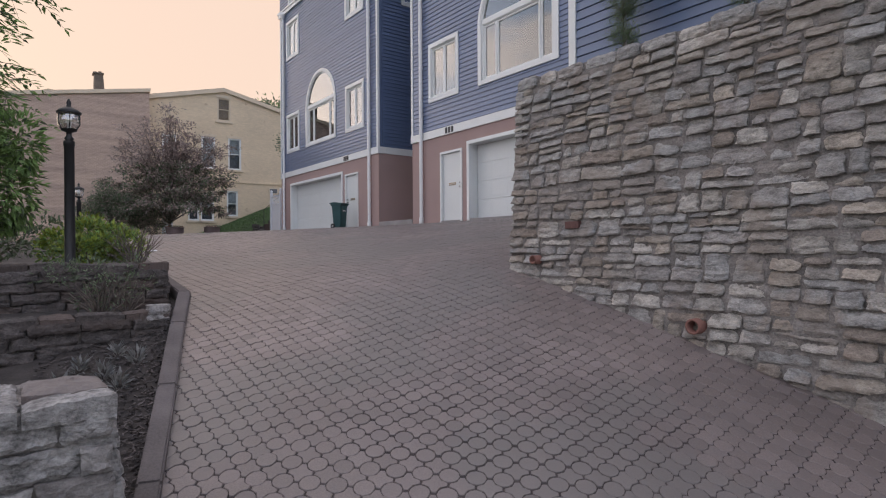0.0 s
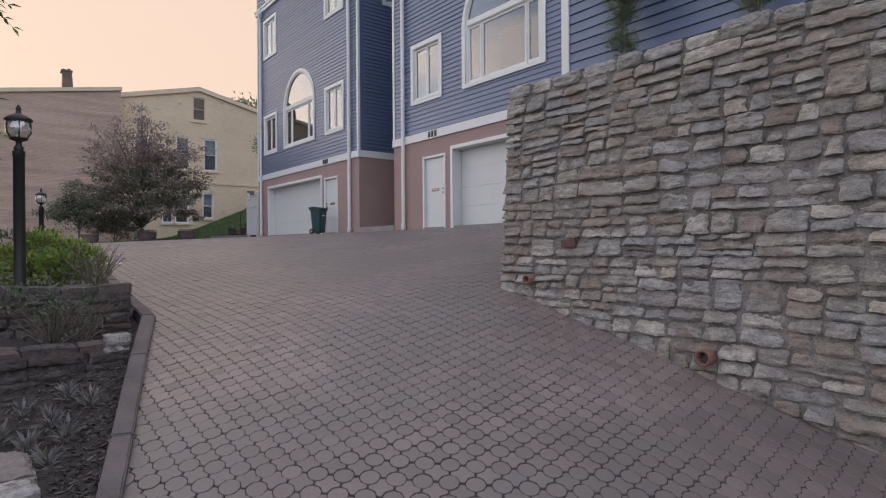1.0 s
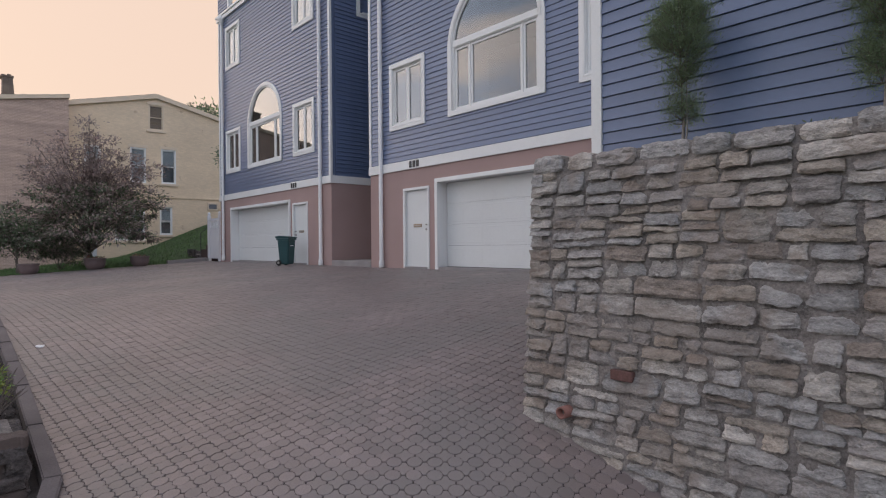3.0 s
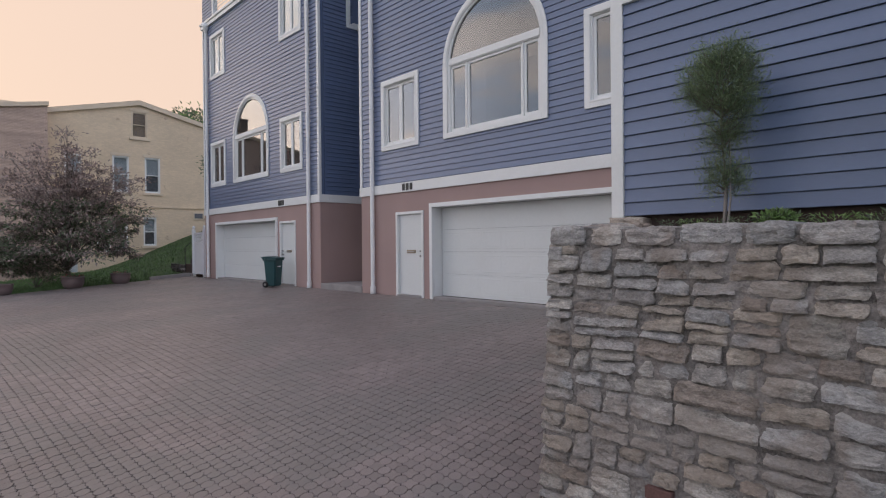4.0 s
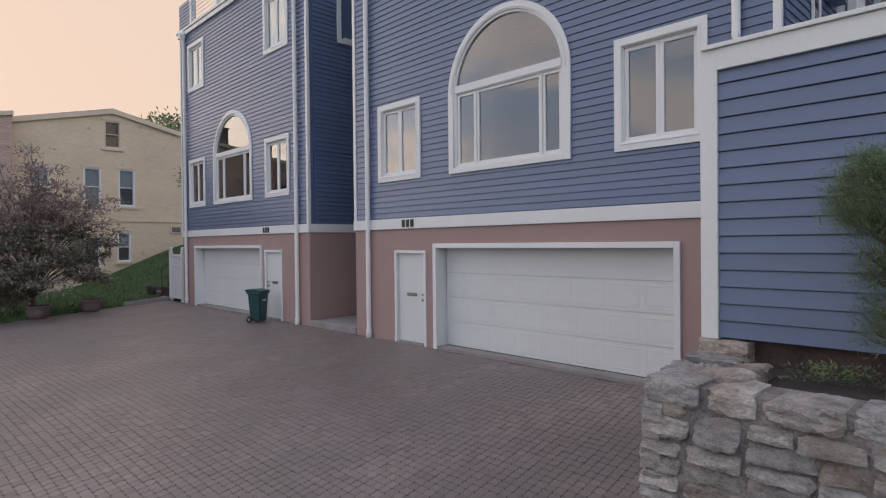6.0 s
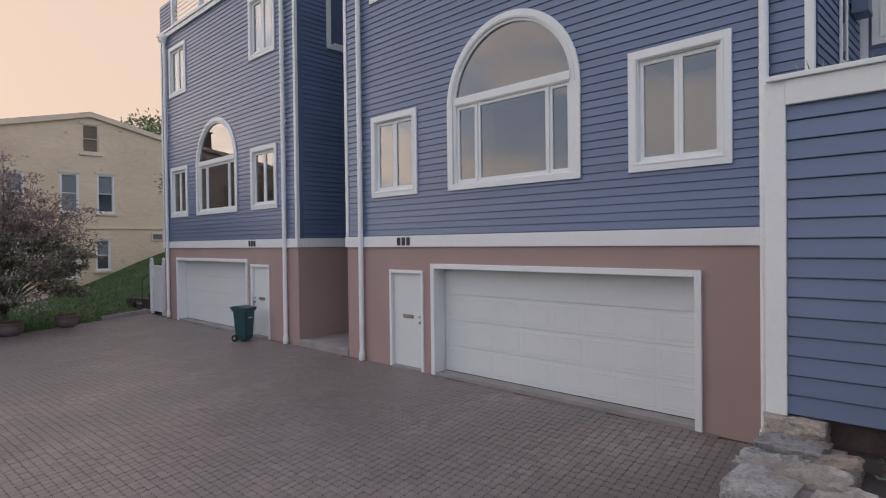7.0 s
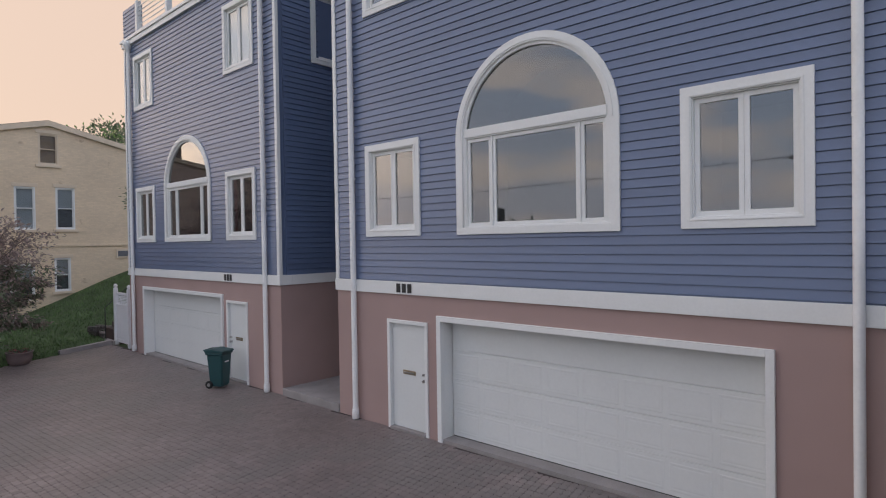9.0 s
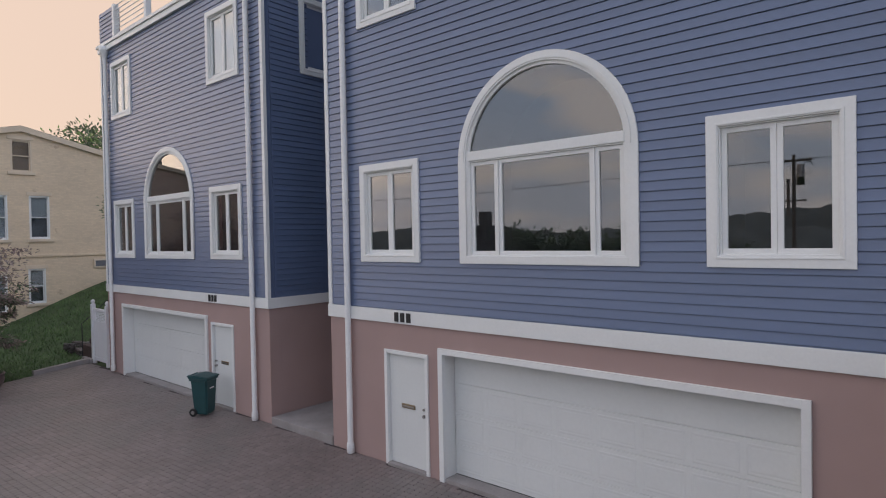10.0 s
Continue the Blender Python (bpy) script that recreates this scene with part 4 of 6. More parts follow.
# ---- kerb and planters beside the ramp ----
def kerb_run(name, pts, w=0.17, h=0.12, label="grey concrete kerb edging"):
    t = thing(name, label, "kerb", kind="structure")
    for (xa, ya), (xb, yb) in zip(pts, pts[1:]):
        n = max(1, int(math.hypot(xb - xa, yb - ya) / 0.95))
        d = Vector((xb - xa, yb - ya, 0)).normalized()
        s = Vector((d.y, -d.x, 0)) * w
        for k in range(n):
            p = [Vector((xa + (xb - xa) * u, ya + (yb - ya) * u, 0)) for u in (k / n, (k + 1) / n - 0.006)]
            loop = []
            for q in p:
                z = drive_z(q.x, q.y)
                loop.append((q + Vector((0, 0, z + h)), q + s + Vector((0, 0, z + h)), q + s + Vector((0, 0, z - 0.3)), q + Vector((0, 0, z - 0.3))))
            bm = bmesh.new()
            va, vb = [[bm.verts.new(v) for v in l] for l in loop]
            bm.faces.new(va[::-1])
            bm.faces.new(vb)
            for i in range(4):
                bm.faces.new((va[i], va[(i + 1) % 4], vb[(i + 1) % 4], vb[i]))
            bmesh.ops.recalc_face_normals(bm, faces=bm.faces)
            bmesh.ops.bevel(bm, geom=list(bm.edges), offset=0.012, segments=2, affect="EDGES")
            part("kerb_stone", bm, M_KERB, t)
    return t


KERB = [(-9.0, -8.62), (-2.0, -8.68), (3.0, -8.68), (5.62, -8.73), (8.26, -9.44), (9.38, -9.76), (15.0, -11.35)]
kerb_run("kerb", [(x, y - 0.02) for x, y in KERB], 0.14, 0.06)


# ---- planting and fittings ----
def leaf_verts(length, width, fold=0.25):
    return [(0, 0, 0), (width / 2, length * 0.45, fold * width), (0, length, 0), (-width / 2, length * 0.45, fold * width)]


def leaf_cloud(name, pts, length, width, material, parent, rng, droop=0.3, label="", up=0.0, jit=0.35):
    """Many small folded leaves at the given points with outward directions: (point, direction)."""
    base = np.array(leaf_verts(1.0, width / length))
    n = len(pts)
    V = np.zeros((n * 4, 3))
    for i, (p, d) in enumerate(pts):
        d = Vector(d) + Vector((rng.uniform(-1, 1), rng.uniform(-1, 1), rng.uniform(-1, 1))) * 0.6 + Vector((0, 0, up - droop))
        if d.length < 1e-3:
            d = Vector((0, 0, 1))
        q = d.to_track_quat("Y", "Z").to_matrix() @ Euler((0, rng.uniform(-0.9, 0.9), 0)).to_matrix()
        s = length * rng.uniform(1 - jit, 1 + jit)
        V[i * 4:i * 4 + 4] = (base * s) @ np.array(q).T + np.array(p)
    F = np.concatenate([np.arange(n)[:, None] * 4 + np.array([[0, 1, 2]]), np.arange(n)[:, None] * 4 + np.array([[0, 2, 3]])])
    me = bpy.data.meshes.new(name)
    me.from_pydata(V.tolist(), [], F.tolist())
    me.materials.append(material)
    ob = new(name, me)
    ob.parent = parent
    tagged(ob, label)
    return ob


def branch_tree(rng, base, height, spread, levels=3, first=0.35, lean=(0, 0), r0=0.08, kids=5):
    """Tapered limbs; gives the limbs as (points, radii) and the twig ends."""
    limbs, tips = [], []

    def grow(p, d, length, r, level):
        pts, rad = [Vector(p)], [r]
        n = 5
        for i in range(n):
            d = (d + Vector((rng.uniform(-1, 1), rng.uniform(-1, 1), rng.uniform(-0.5, 0.9))) * 0.16).normalized()
            pts.append(pts[-1] + d * length / n)
            rad.append(r * (1 - 0.75 * (i + 1) / n))
        limbs.append((pts, rad))
        if level >= levels:
            for i in range(1, n + 1):
                tips.append((pts[i], d))
            return
        for k in range(kids):
            u = first + (1 - first) * (k + rng.uniform(0.1, 0.9)) / kids if level == 0 else rng.uniform(0.25, 1.0)
            i = min(n - 1, int(u * n))
            q = pts[i].lerp(pts[i + 1], u * n - i) if u * n < n else pts[n]
            a = rng.uniform(0, 2 * math.pi)
            side = Vector((math.cos(a), math.sin(a), 0))
            nd = (side * spread + Vector((0, 0, 0.55)) + d * 0.35).normalized()
            grow(q, nd, length * rng.uniform(0.42, 0.65), max(0.006, r * (1 - 0.7 * u) * 0.6), level + 1)
    grow(Vector(base), Vector((lean[0], lean[1], 1)).normalized(), height * 0.62, r0, 0)
    return limbs, tips


def limb_bm(limbs, seg=6):
    bm = bmesh.new()
    for pts, rad in limbs:
        tube(bm, pts, rad, seg if rad[0] > 0.02 else 4)
    return bm


def tree(name, label, base, height, spread, leaf, width, mats, count, seed, levels=3, kids=5, r0=0.08, lean=(0, 0), puff=0.25, first=0.35, droop=0.3):
    rng = random.Random(seed)
    t = thing(name, label, "tree", at=base)
    limbs, tips = branch_tree(rng, (0, 0, -0.1), height, spread, levels, first, lean, r0, kids)
    part("trunk", limb_bm(limbs), M_BARK, t)
    for m in range(len(mats)):
        pts = []
        for i in range(int(count * mats[m][1])):
            p, d = tips[rng.randrange(len(tips))]
            o = Vector((rng.gauss(0, 1), rng.gauss(0, 1), rng.gauss(0, 0.8))) * puff
            pts.append((p + o, d + o * 2))
        leaf_cloud("crown", pts, leaf, width, mats[m][0], t, rng, droop)
    return t


def bush(name, label, at, rx, rz, leaf, width, mats, count, seed, twigs=14, droop=0.0):
    rng = random.Random(seed)
    t = thing(name, label, "bush", at=at)
    limbs = []
    for k in range(twigs):
        a, e = rng.uniform(0, 2 * math.pi), rng.uniform(0.5, 1.4)
        d = Vector((math.cos(a) * math.cos(e), math.sin(a) * math.cos(e), math.sin(e)))
        pts = [Vector((0, 0, -0.05)) + Vector((d.x * rx, d.y * rx, d.z * rz * 1.4)) * u + Vector((rng.gauss(0, 0.02), rng.gauss(0, 0.02), 0)) for u in (0, 0.3, 0.6, 0.95)]
        limbs.append((pts, [0.014, 0.011, 0.008, 0.004]))
    part("branchwork", limb_bm(limbs, 5), M_BARK, t)
    blobs = [(Vector((rng.gauss(0, 0.45) * rx, rng.gauss(0, 0.45) * rx, rz * rng.uniform(0.5, 1.5))), rng.uniform(0.3, 0.55)) for _ in range(12)]
    for m, share_ in mats:
        pts = []
        for i in range(int(count * share_)):
            c, s = blobs[rng.randrange(len(blobs))]
            d = Vector((rng.gauss(0, 1), rng.gauss(0, 1), rng.gauss(0, 1))).normalized()
            p = c + Vector((d.x * rx * s, d.y * rx * s, d.z * rz * s)) * rng.uniform(0.6, 1.05)
            pts.append((Vector((p.x, p.y, max(p.z, 0.02))), d))
        leaf_cloud("foliage", pts, leaf, width, m, t, rng, droop, up=0.2)
    return t


# the dark ornamental tree and the smaller green one at the end of the court
def spreading_tree(label, base, reach, rise, seed, sprays, leaves, leaf, width, mats, low=0.0, r0=0.1):
    """Short-stemmed ornamental tree: arching limbs that end in flat, layered sprays of leaves."""
    rng = random.Random(seed)
    t = thing("tree", label, "tree", at=base)
    fork = Vector((0.05, -0.03, 0.55))
    limbs = [([Vector((0, 0, -0.15)), Vector((0.02, 0.0, 0.2)), fork], [r0 * 1.25, r0, r0 * 0.9])]
    plates = []
    for k in range(sprays):
        a = 2 * math.pi * (k * 0.618 + rng.uniform(-0.06, 0.06))
        e = math.asin(min(1, max(-0.05, low + (1.02 - low) * ((k + 0.5) / sprays) ** 0.85)))
        q = rng.uniform(0.62, 1.0)
        wob = 0.82 + 0.3 * noise.noise(Vector((math.cos(a) * 1.3, math.sin(a) * 1.3, e * 1.7 + seed)))
        end = Vector((math.cos(a) * math.cos(e) * reach * q * wob, math.sin(a) * math.cos(e) * reach * q * wob, 1.05 + (rise - 1.05) * math.sin(e) * q * (0.85 + 0.2 * wob)))
        start = fork + Vector((0, 0, rng.uniform(0, 0.25) * rise * math.sin(max(0.0, e))))
        mid = start.lerp(end, 0.5) + Vector((0, 0, 0.16 * (end - start).length * (1 - 0.6 * math.sin(max(0, e)))))
        pts = [start, start.lerp(mid, 0.55) + Vector((rng.gauss(0, 0.06), rng.gauss(0, 0.06), 0.05)), mid, mid.lerp(end, 0.55) + Vector((rng.gauss(0, 0.05), rng.gauss(0, 0.05), 0.05)), end]
        r = r0 * rng.uniform(0.22, 0.5)
        limbs.append((pts, [r, r * 0.8, r * 0.55, r * 0.35, 0.006]))
        out = (end - mid).normalized()
        for m in range(5):
            u = (0.15, 0.4, 0.6, 0.8, 1.0)[m]
            c = mid.lerp(end, u) + Vector((rng.gauss(0, 0.22), rng.gauss(0, 0.22), rng.gauss(0, 0.10)))
            limbs.append(([mid.lerp(end, max(0, u - 0.3)), c], [0.012, 0.004]))
            plates.append((c, out, rng.uniform(0.22, 0.46)))
    part("trunk", limb_bm(limbs), M_BARK, t)
    for m, portion, zmax in mats:
        pool = [p for p in plates if p[0].z < zmax]
        pts = []
        for i in range(int(leaves * portion)):
            c, out, r = pool[rng.randrange(len(pool))]
            o = Vector((rng.gauss(0, 0.55) * r, rng.gauss(0, 0.55) * r, rng.gauss(0, 0.22) * r - 0.0))
            pts.append((c + o, out * 0.4 + o * 1.5))
        leaf_cloud("crown", pts, leaf, width, m, t, rng, 0.25)
    return t


spreading_tree("dusky purple-green small tree behind the clay pots", (-16.4, -4.6, -0.15), 3.75, 6.3, 12, 56, 23000, 0.14, 0.06, [(M_LEAFDARK, 0.72, 99), (M_LEAFGREEN, 0.28, 3.2)])
bush("bush", "dusky low shrub under the small tree", (-17.0, -5.6, -0.2), 1.3, 0.7, 0.1, 0.05, [(M_LEAFDARK, 0.6), (M_LEAFGREEN, 0.4)], 5200, 45)
spreading_tree("low dull green tree behind a clay pot", (-15.4, -7.15, -0.3), 1.35, 2.3, 5, 26, 7000, 0.12, 0.055, [(M_LEAFGREEN, 0.7, 99), (M_LEAFDARK, 0.3, 99)], r0=0.05)
tree("tree", "tall green tree behind the yellow house", (-36.0, 8.4, 2.0), 12.0, 0.9, 0.3, 0.15, [(M_LEAFGREEN, 0.7), (M_LEAF, 0.3)], 3500, 7, levels=3, kids=5, r0=0.2, puff=0.4)
tree("tree", "green tree on the bank behind the houses", (-21.6, 3.6, 1.9), 4.6, 0.9, 0.16, 0.08, [(M_LEAFGREEN, 1.0)], 2500, 8, levels=3, kids=5, r0=0.09, puff=0.22)
def pinnate_sapling(label, base, height, spread, sprays, seed, lean=(0, 0)):
    """Slender stems whose twigs carry drooping compound leaves, each a stalk with paired leaflets."""
    rng = random.Random(seed)
    t = thing("tree", label, "tree", at=base)
    limbs, tips = branch_tree(rng, (0, 0, -0.1), height, spread, 2, 0.02, lean, 0.05, 11)
    part("trunk", limb_bm(limbs), M_BARK, t)
    light, dark, stalks = [], [], []
    for k in range(sprays):
        p, d = tips[rng.randrange(len(tips))]
        p = p + Vector((rng.gauss(0, 0.08), rng.gauss(0, 0.08), rng.gauss(0, 0.08)))
        a = math.atan2(d.y, d.x) + rng.gauss(0, 0.9)
        out = Vector((math.cos(a), math.sin(a), rng.uniform(-0.1, 0.5)))
        length, n = rng.uniform(0.3, 0.5), rng.randint(5, 7)
        pts = [p + out * length * u + Vector((0, 0, -0.55 * length * u * u)) for u in (0, 0.33, 0.66, 1.0)]
        stalks.append((pts, [0.004, 0.003, 0.002, 0.0015]))
        side = Vector((-out.y, out.x, 0)).normalized()
        for i in range(n):
            u = (i + 1) / n
            q = p + out * length * u + Vector((0, 0, -0.55 * length * u * u))
            for sg in (-1, 1):
                (light if rng.random() < 0.75 else dark).append((q, (side * sg + out * 0.7 + Vector((0, 0, -0.35))) * 2.6))
    tagged(part("leaf_stalks", limb_bm(stalks, 4), M_BARK, t), kind="stuff")
    leaf_cloud("crown", light, 0.125, 0.036, M_LEAF, t, rng, 0.2, jit=0.2)
    leaf_cloud("crown", dark, 0.125, 0.036, M_LEAFGREEN, t, rng, 0.2, jit=0.2)
    return t


pinnate_sapling("leafy sapling with long drooping leaflets beside the ramp", (4.85, -11.3, -1.0), 4.0, 0.58, 900, 23)


def young_cypress(at, height, seed, thin=1.0):
    """Feathery upright conifer on a bare pale stem."""
    rng = random.Random(seed)
    t = thing("cypress", "feathery young cypress on a bare pale stem in the raised bed", "tree", "cypresses", at=at)
    stems = [([Vector((0, 0, -0.1)), Vector((0.02, 0.01, height * 0.3)), Vector((-0.02, 0.02, height * 0.62)), Vector((0.01, 0, height * 0.95))], [0.019, 0.014, 0.009, 0.004])]
    stems.append(([Vector((0.02, 0, 0.0)), Vector((0.07, -0.03, height * 0.25)), Vector((0.06, -0.02, height * 0.6))], [0.013, 0.009, 0.004]))
    tips = []
    for k in range(120):
        u = rng.uniform(0.22, 1.0) ** 0.85
        if 0.42 < u < 0.53 and rng.random() < 0.7:
            u += 0.3
        w = (0.1 * smooth(0.2, 0.3, u) * (1 - smooth(0.38, 0.5, u)) + 0.04 + 0.23 * smooth(0.42, 0.74, u) * (1 - smooth(0.84, 1.03, u) * 0.75)) * thin
        a = rng.uniform(0, 2 * math.pi)
        p = Vector((0, 0, height * u * 0.95))
        q = p + Vector((math.cos(a) * w, math.sin(a) * w, w * rng.uniform(0.3, 1.0)))
        stems.append(([p, p.lerp(q, 0.5) + Vector((0, 0, -0.01)), q], [0.006, 0.004, 0.002]))
        for i in range(5):
            tips.append((p.lerp(q, rng.uniform(0.4, 1.05)), q - p))
    part("trunk", limb_bm(stems[:1], 8), M_PALEBARK, t)
    part("side_stem", limb_bm(stems[1:2], 8), M_PALEBARK, t)
    tagged(part("twig_growth", limb_bm(stems[2:], 4), M_BARK, t), kind="stuff")
    pts = []
    for i in range(22000):
        p, d = tips[rng.randrange(len(tips))]
        o = Vector((rng.gauss(0, 0.05), rng.gauss(0, 0.05), rng.gauss(0, 0.05)))
        pts.append((p + o, d + o + Vector((0, 0, 0.25))))
    leaf_cloud("crown", pts, 0.045, 0.0042, M_NEEDLE, t, rng, 0.1)
    return t


young_cypress((8.77, -4.44, 1.25), 1.52, 31)
young_cypress((10.25, -4.4, 1.25), 1.75, 32)

bush("bush", "yellow-green leafy bush in the upper planter", (4.1, -9.68, -1.0), 0.52, 0.4, 0.065, 0.034, [(M_YLEAF, 0.6), (M_LEAF, 0.4)], 4200, 41)
bush("bush", "dense fresh green shrub under the sapling", (4.8, -10.95, -1.0), 0.75, 1.2, 0.11, 0.04, [(M_LEAF, 0.85), (M_LEAFGREEN, 0.15)], 4800, 44, droop=0.4)
bush("bush", "wispy dull green shrub below the planter wall", (6.1, -9.75, -1.45), 0.42, 0.34, 0.05, 0.016, [(M_LEAFGREEN, 1.0)], 650, 42, twigs=30)
bush("bush", "dark low leafy shrub behind the planter", (3.0, -10.9, -1.0), 0.9, 0.45, 0.08, 0.035, [(M_LEAFGREEN, 1.0)], 2200, 43)


def bare_shrub(at, seed, n=26, h=0.55):
    rng = random.Random(seed)
    t = thing("twiggy_shrub", "leafless twiggy shrub at the planter's corner", "bush", at=at)
    limbs = []
    for k in range(n):
        a, e = rng.uniform(0, 2 * math.pi), rng.uniform(0.6, 1.4)
        d = Vector((math.cos(a) * math.cos(e), math.sin(a) * math.cos(e), math.sin(e)))
        pts = [Vector((0, 0, -0.05))]
        for i in range(4):
            pts.append(pts[-1] + (d + Vector((rng.gauss(0, 0.25), rng.gauss(0, 0.25), 0))) * h / 4 * rng.uniform(0.7, 1.2))
        limbs.append((pts, [0.009, 0.007, 0.006, 0.004, 0.002]))
        for j in (2, 3):
            q = pts[j] + (d + Vector((rng.gauss(0, 0.6), rng.gauss(0, 0.6), 0.2))) * h * 0.22
            limbs.append(([pts[j], q], [0.004, 0.002]))
    part("branchwork", limb_bm(limbs, 5), M_BARK, t)


bare_shrub((4.9, -9.25, -0.98), 51)
bare_shrub((6.0, -9.5, -1.45), 52, 18, 0.5)


def silver_plant(at, seed):
    rng = random.Random(seed)
    t = thing("silver_plant", "small silver-leaved bedding plant in dark soil", "plant", "silver bedding plants", at=at)
    pts = []
    for i in range(42):
        a, u = rng.uniform(0, 2 * math.pi), rng.uniform(0, 1)
        pts.append((Vector((math.cos(a) * 0.03, math.sin(a) * 0.03, 0.01 + 0.1 * u)), Vector((math.cos(a), math.sin(a), 0.3 + 1.4 * u))))
    leaf_cloud("leaves", pts, 0.09, 0.024, M_SILVER, t, rng, 0.0)


for i, (x, y) in enumerate(((7.2, -9.75), (7.45, -9.62), (7.6, -9.9), (7.35, -10.05), (7.85, -9.82), (7.9, -10.05), (8.15, -9.95), (7.65, -10.2), (8.3, -10.15))):
    silver_plant((x, y, drive_z(x, y) - 0.07), 60 + i)


# ---- lamps ----
def post_lamp(at, post_h, label, group="court lamps"):
    t = thing("post_lamp", label, "lamp", group, at=at)
    bm = bmesh.new()
    lathe(bm, [(0.068, -0.15), (0.068, 0.06), (0.056, 0.1), (0.053, post_h), (0.058, post_h + 0.005), (0.058, post_h + 0.06)], 16)
    part("post", bm, M_BLACK, t)
    z = post_h + 0.061
    bm = bmesh.new()
    lathe(bm, [(0.036, z), (0.05, z + 0.03), (0.03, z + 0.06), (0.028, z + 0.1), (0.08, z + 0.12), (0.085, z + 0.14)], 16)
    part("collar", bm, M_BLACK, t)
    bm = bmesh.new()
    lathe(bm, [(0.075, z + 0.142), (0.115, z + 0.19), (0.118, z + 0.27), (0.1, z + 0.318)], 20)
    head = part("lantern", bm, M_LAMPGLASS, t, "clear rounded glass")
    bm = bmesh.new()
    lathe(bm, [(0.022, z + 0.143), (0.022, z + 0.2), (0.03, z + 0.22), (0.024, z + 0.29)], 12)
    part("bulb", bm, M_TRIM, head)
    for k in range(6):
        a = k * math.pi / 3
        bm = bmesh.new()
        tube(bm, [(math.cos(a) * r, math.sin(a) * r, zz) for r, zz in ((0.082, z + 0.135), (0.12, z + 0.19), (0.123, z + 0.27), (0.108, z + 0.325))], [0.006] * 4, 6)
        part("rib", bm, M_BLACK, head)
    bm = bmesh.new()
    lathe(bm, [(0.125, z + 0.32), (0.13, z + 0.335), (0.1, z + 0.365), (0.05, z + 0.39), (0.03, z + 0.4), (0.02, z + 0.43), (0.028, z + 0.445), (0.008, z + 0.49)], 20)
    part("cap", bm, M_BLACK, t)
    bm = bmesh.new()
    box(bm, -0.05, -0.09, -0.012, 0.012, post_h - 0.16, post_h - 0.08, 0.004)
    part("sensor", bm, M_BLACK, t)
    return t


post_lamp((5.17, -9.97, -1.0), 1.44, "black post lamp with a clear glass lantern in the planter")
post_lamp((-4.4, -9.16, -0.65), 1.06, "black post lamp with a pale glass lantern beside the court")


# ---- planters beside the ramp ----
def rough_stone(rng, w, h, d, nx=5, nz=3, amp=0.012, taper=0.0, hang=0.0):
    """Quarry-faced block, x along, z up, face towards -y at y = 0 and back at y = d: ragged arris, ledges across the face."""
    nx, nz = max(4, min(22, int(w / 0.024))), max(4, min(12, int(h / 0.02)))
    sd = rng.uniform(0, 100)
    tilt, lean = rng.uniform(-0.012, 0.012), rng.uniform(-0.014, 0.006)
    cut = [rng.uniform(-0.06, 0.06) for _ in range(4)]
    nv = lambda a, b, c: noise.noise(Vector((a + sd, b, c)))
    ends = [taper * rng.uniform(0.2, 1.0) for _ in range(4)]
    vs, fs = [], []
    for j in range(nz + 1):
        for i in range(nx + 1):
            u, v = i / nx * 2 - 1, j / nz * 2 - 1
            inner = 0 < i < nx and 0 < j < nz
            px, pz = u * w / 2, v * h / 2
            if inner:
                px += rng.uniform(-0.35, 0.35) * w / nx
                pz += rng.uniform(-0.35, 0.35) * h / nz
            # ragged outline: slanted ends, chipped arrises
            rag = nv(px * 9, v * 2, 3.0) * 0.016 + nv(px * 34, v * 2, 7.0) * 0.010
            x = px + cut[0] * 0.3 * pz + (nv(u * 2, pz * 16, 1.0) * 0.018 + nv(u * 2, pz * 50, 4.0) * 0.008) * abs(u) ** 3
            z = pz + cut[1] * 0.25 * px + rag * abs(v) ** 2
            ledge = nv(px * 5, pz * 26, 11.0)
            ledge = (1.0 if ledge > 0.12 else (0.0 if ledge > -0.2 else -1.0)) * 0.5
            n = ledge + 0.8 * nv(px * 12, pz * 20, 5.0) + 0.55 * nv(px * 40, pz * 55, 9.0)
            x -= px * (ends[0] if v > 0 else ends[1]) * 0.22 * abs(v) ** 3
            z -= pz * (ends[2] if u > 0 else ends[3]) * 0.6 * abs(u) ** 4
            edge = 0.012 * (max(abs(u), abs(v)) > 0.999) + 0.006 * abs(u) ** 6
            y = edge - amp * n + tilt * u + lean * -v + hang * v
            vs.append((x, y, z))
    at = lambda i, j: j * (nx + 1) + i
    for j in range(nz):
        for i in range(nx):
            q = (at(i, j), at(i + 1, j), at(i + 1, j + 1), at(i, j + 1))
            fs += [(q[0], q[1], q[2]), (q[0], q[2], q[3])] if (i + j) % 2 else [(q[0], q[1], q[3]), (q[1], q[2], q[3])]
    rim = [at(i, 0) for i in range(nx)] + [at(nx, j) for j in range(nz)] + [at(i, nz) for i in range(nx, 0, -1)] + [at(0, j) for j in range(nz, 0, -1)]
    b0 = len(vs)
    for k in rim:
        vs.append((vs[k][0] * 0.985, d, vs[k][2] * 0.97))
    m = len(rim)
    for k in range(m):
        fs.append((rim[k], b0 + k, b0 + (k + 1) % m, rim[(k + 1) % m]))
    fs.append([b0 + k for k in range(m)][::-1])
    return vs, fs


def stone_mesh(rng, w, h, d, material, **kw):
    vs, fs = rough_stone(rng, w, h, d, **kw)
    me = bpy.data.meshes.new("stone")
    me.from_pydata(vs, [], fs)
    me.materials.append(material)
    return me


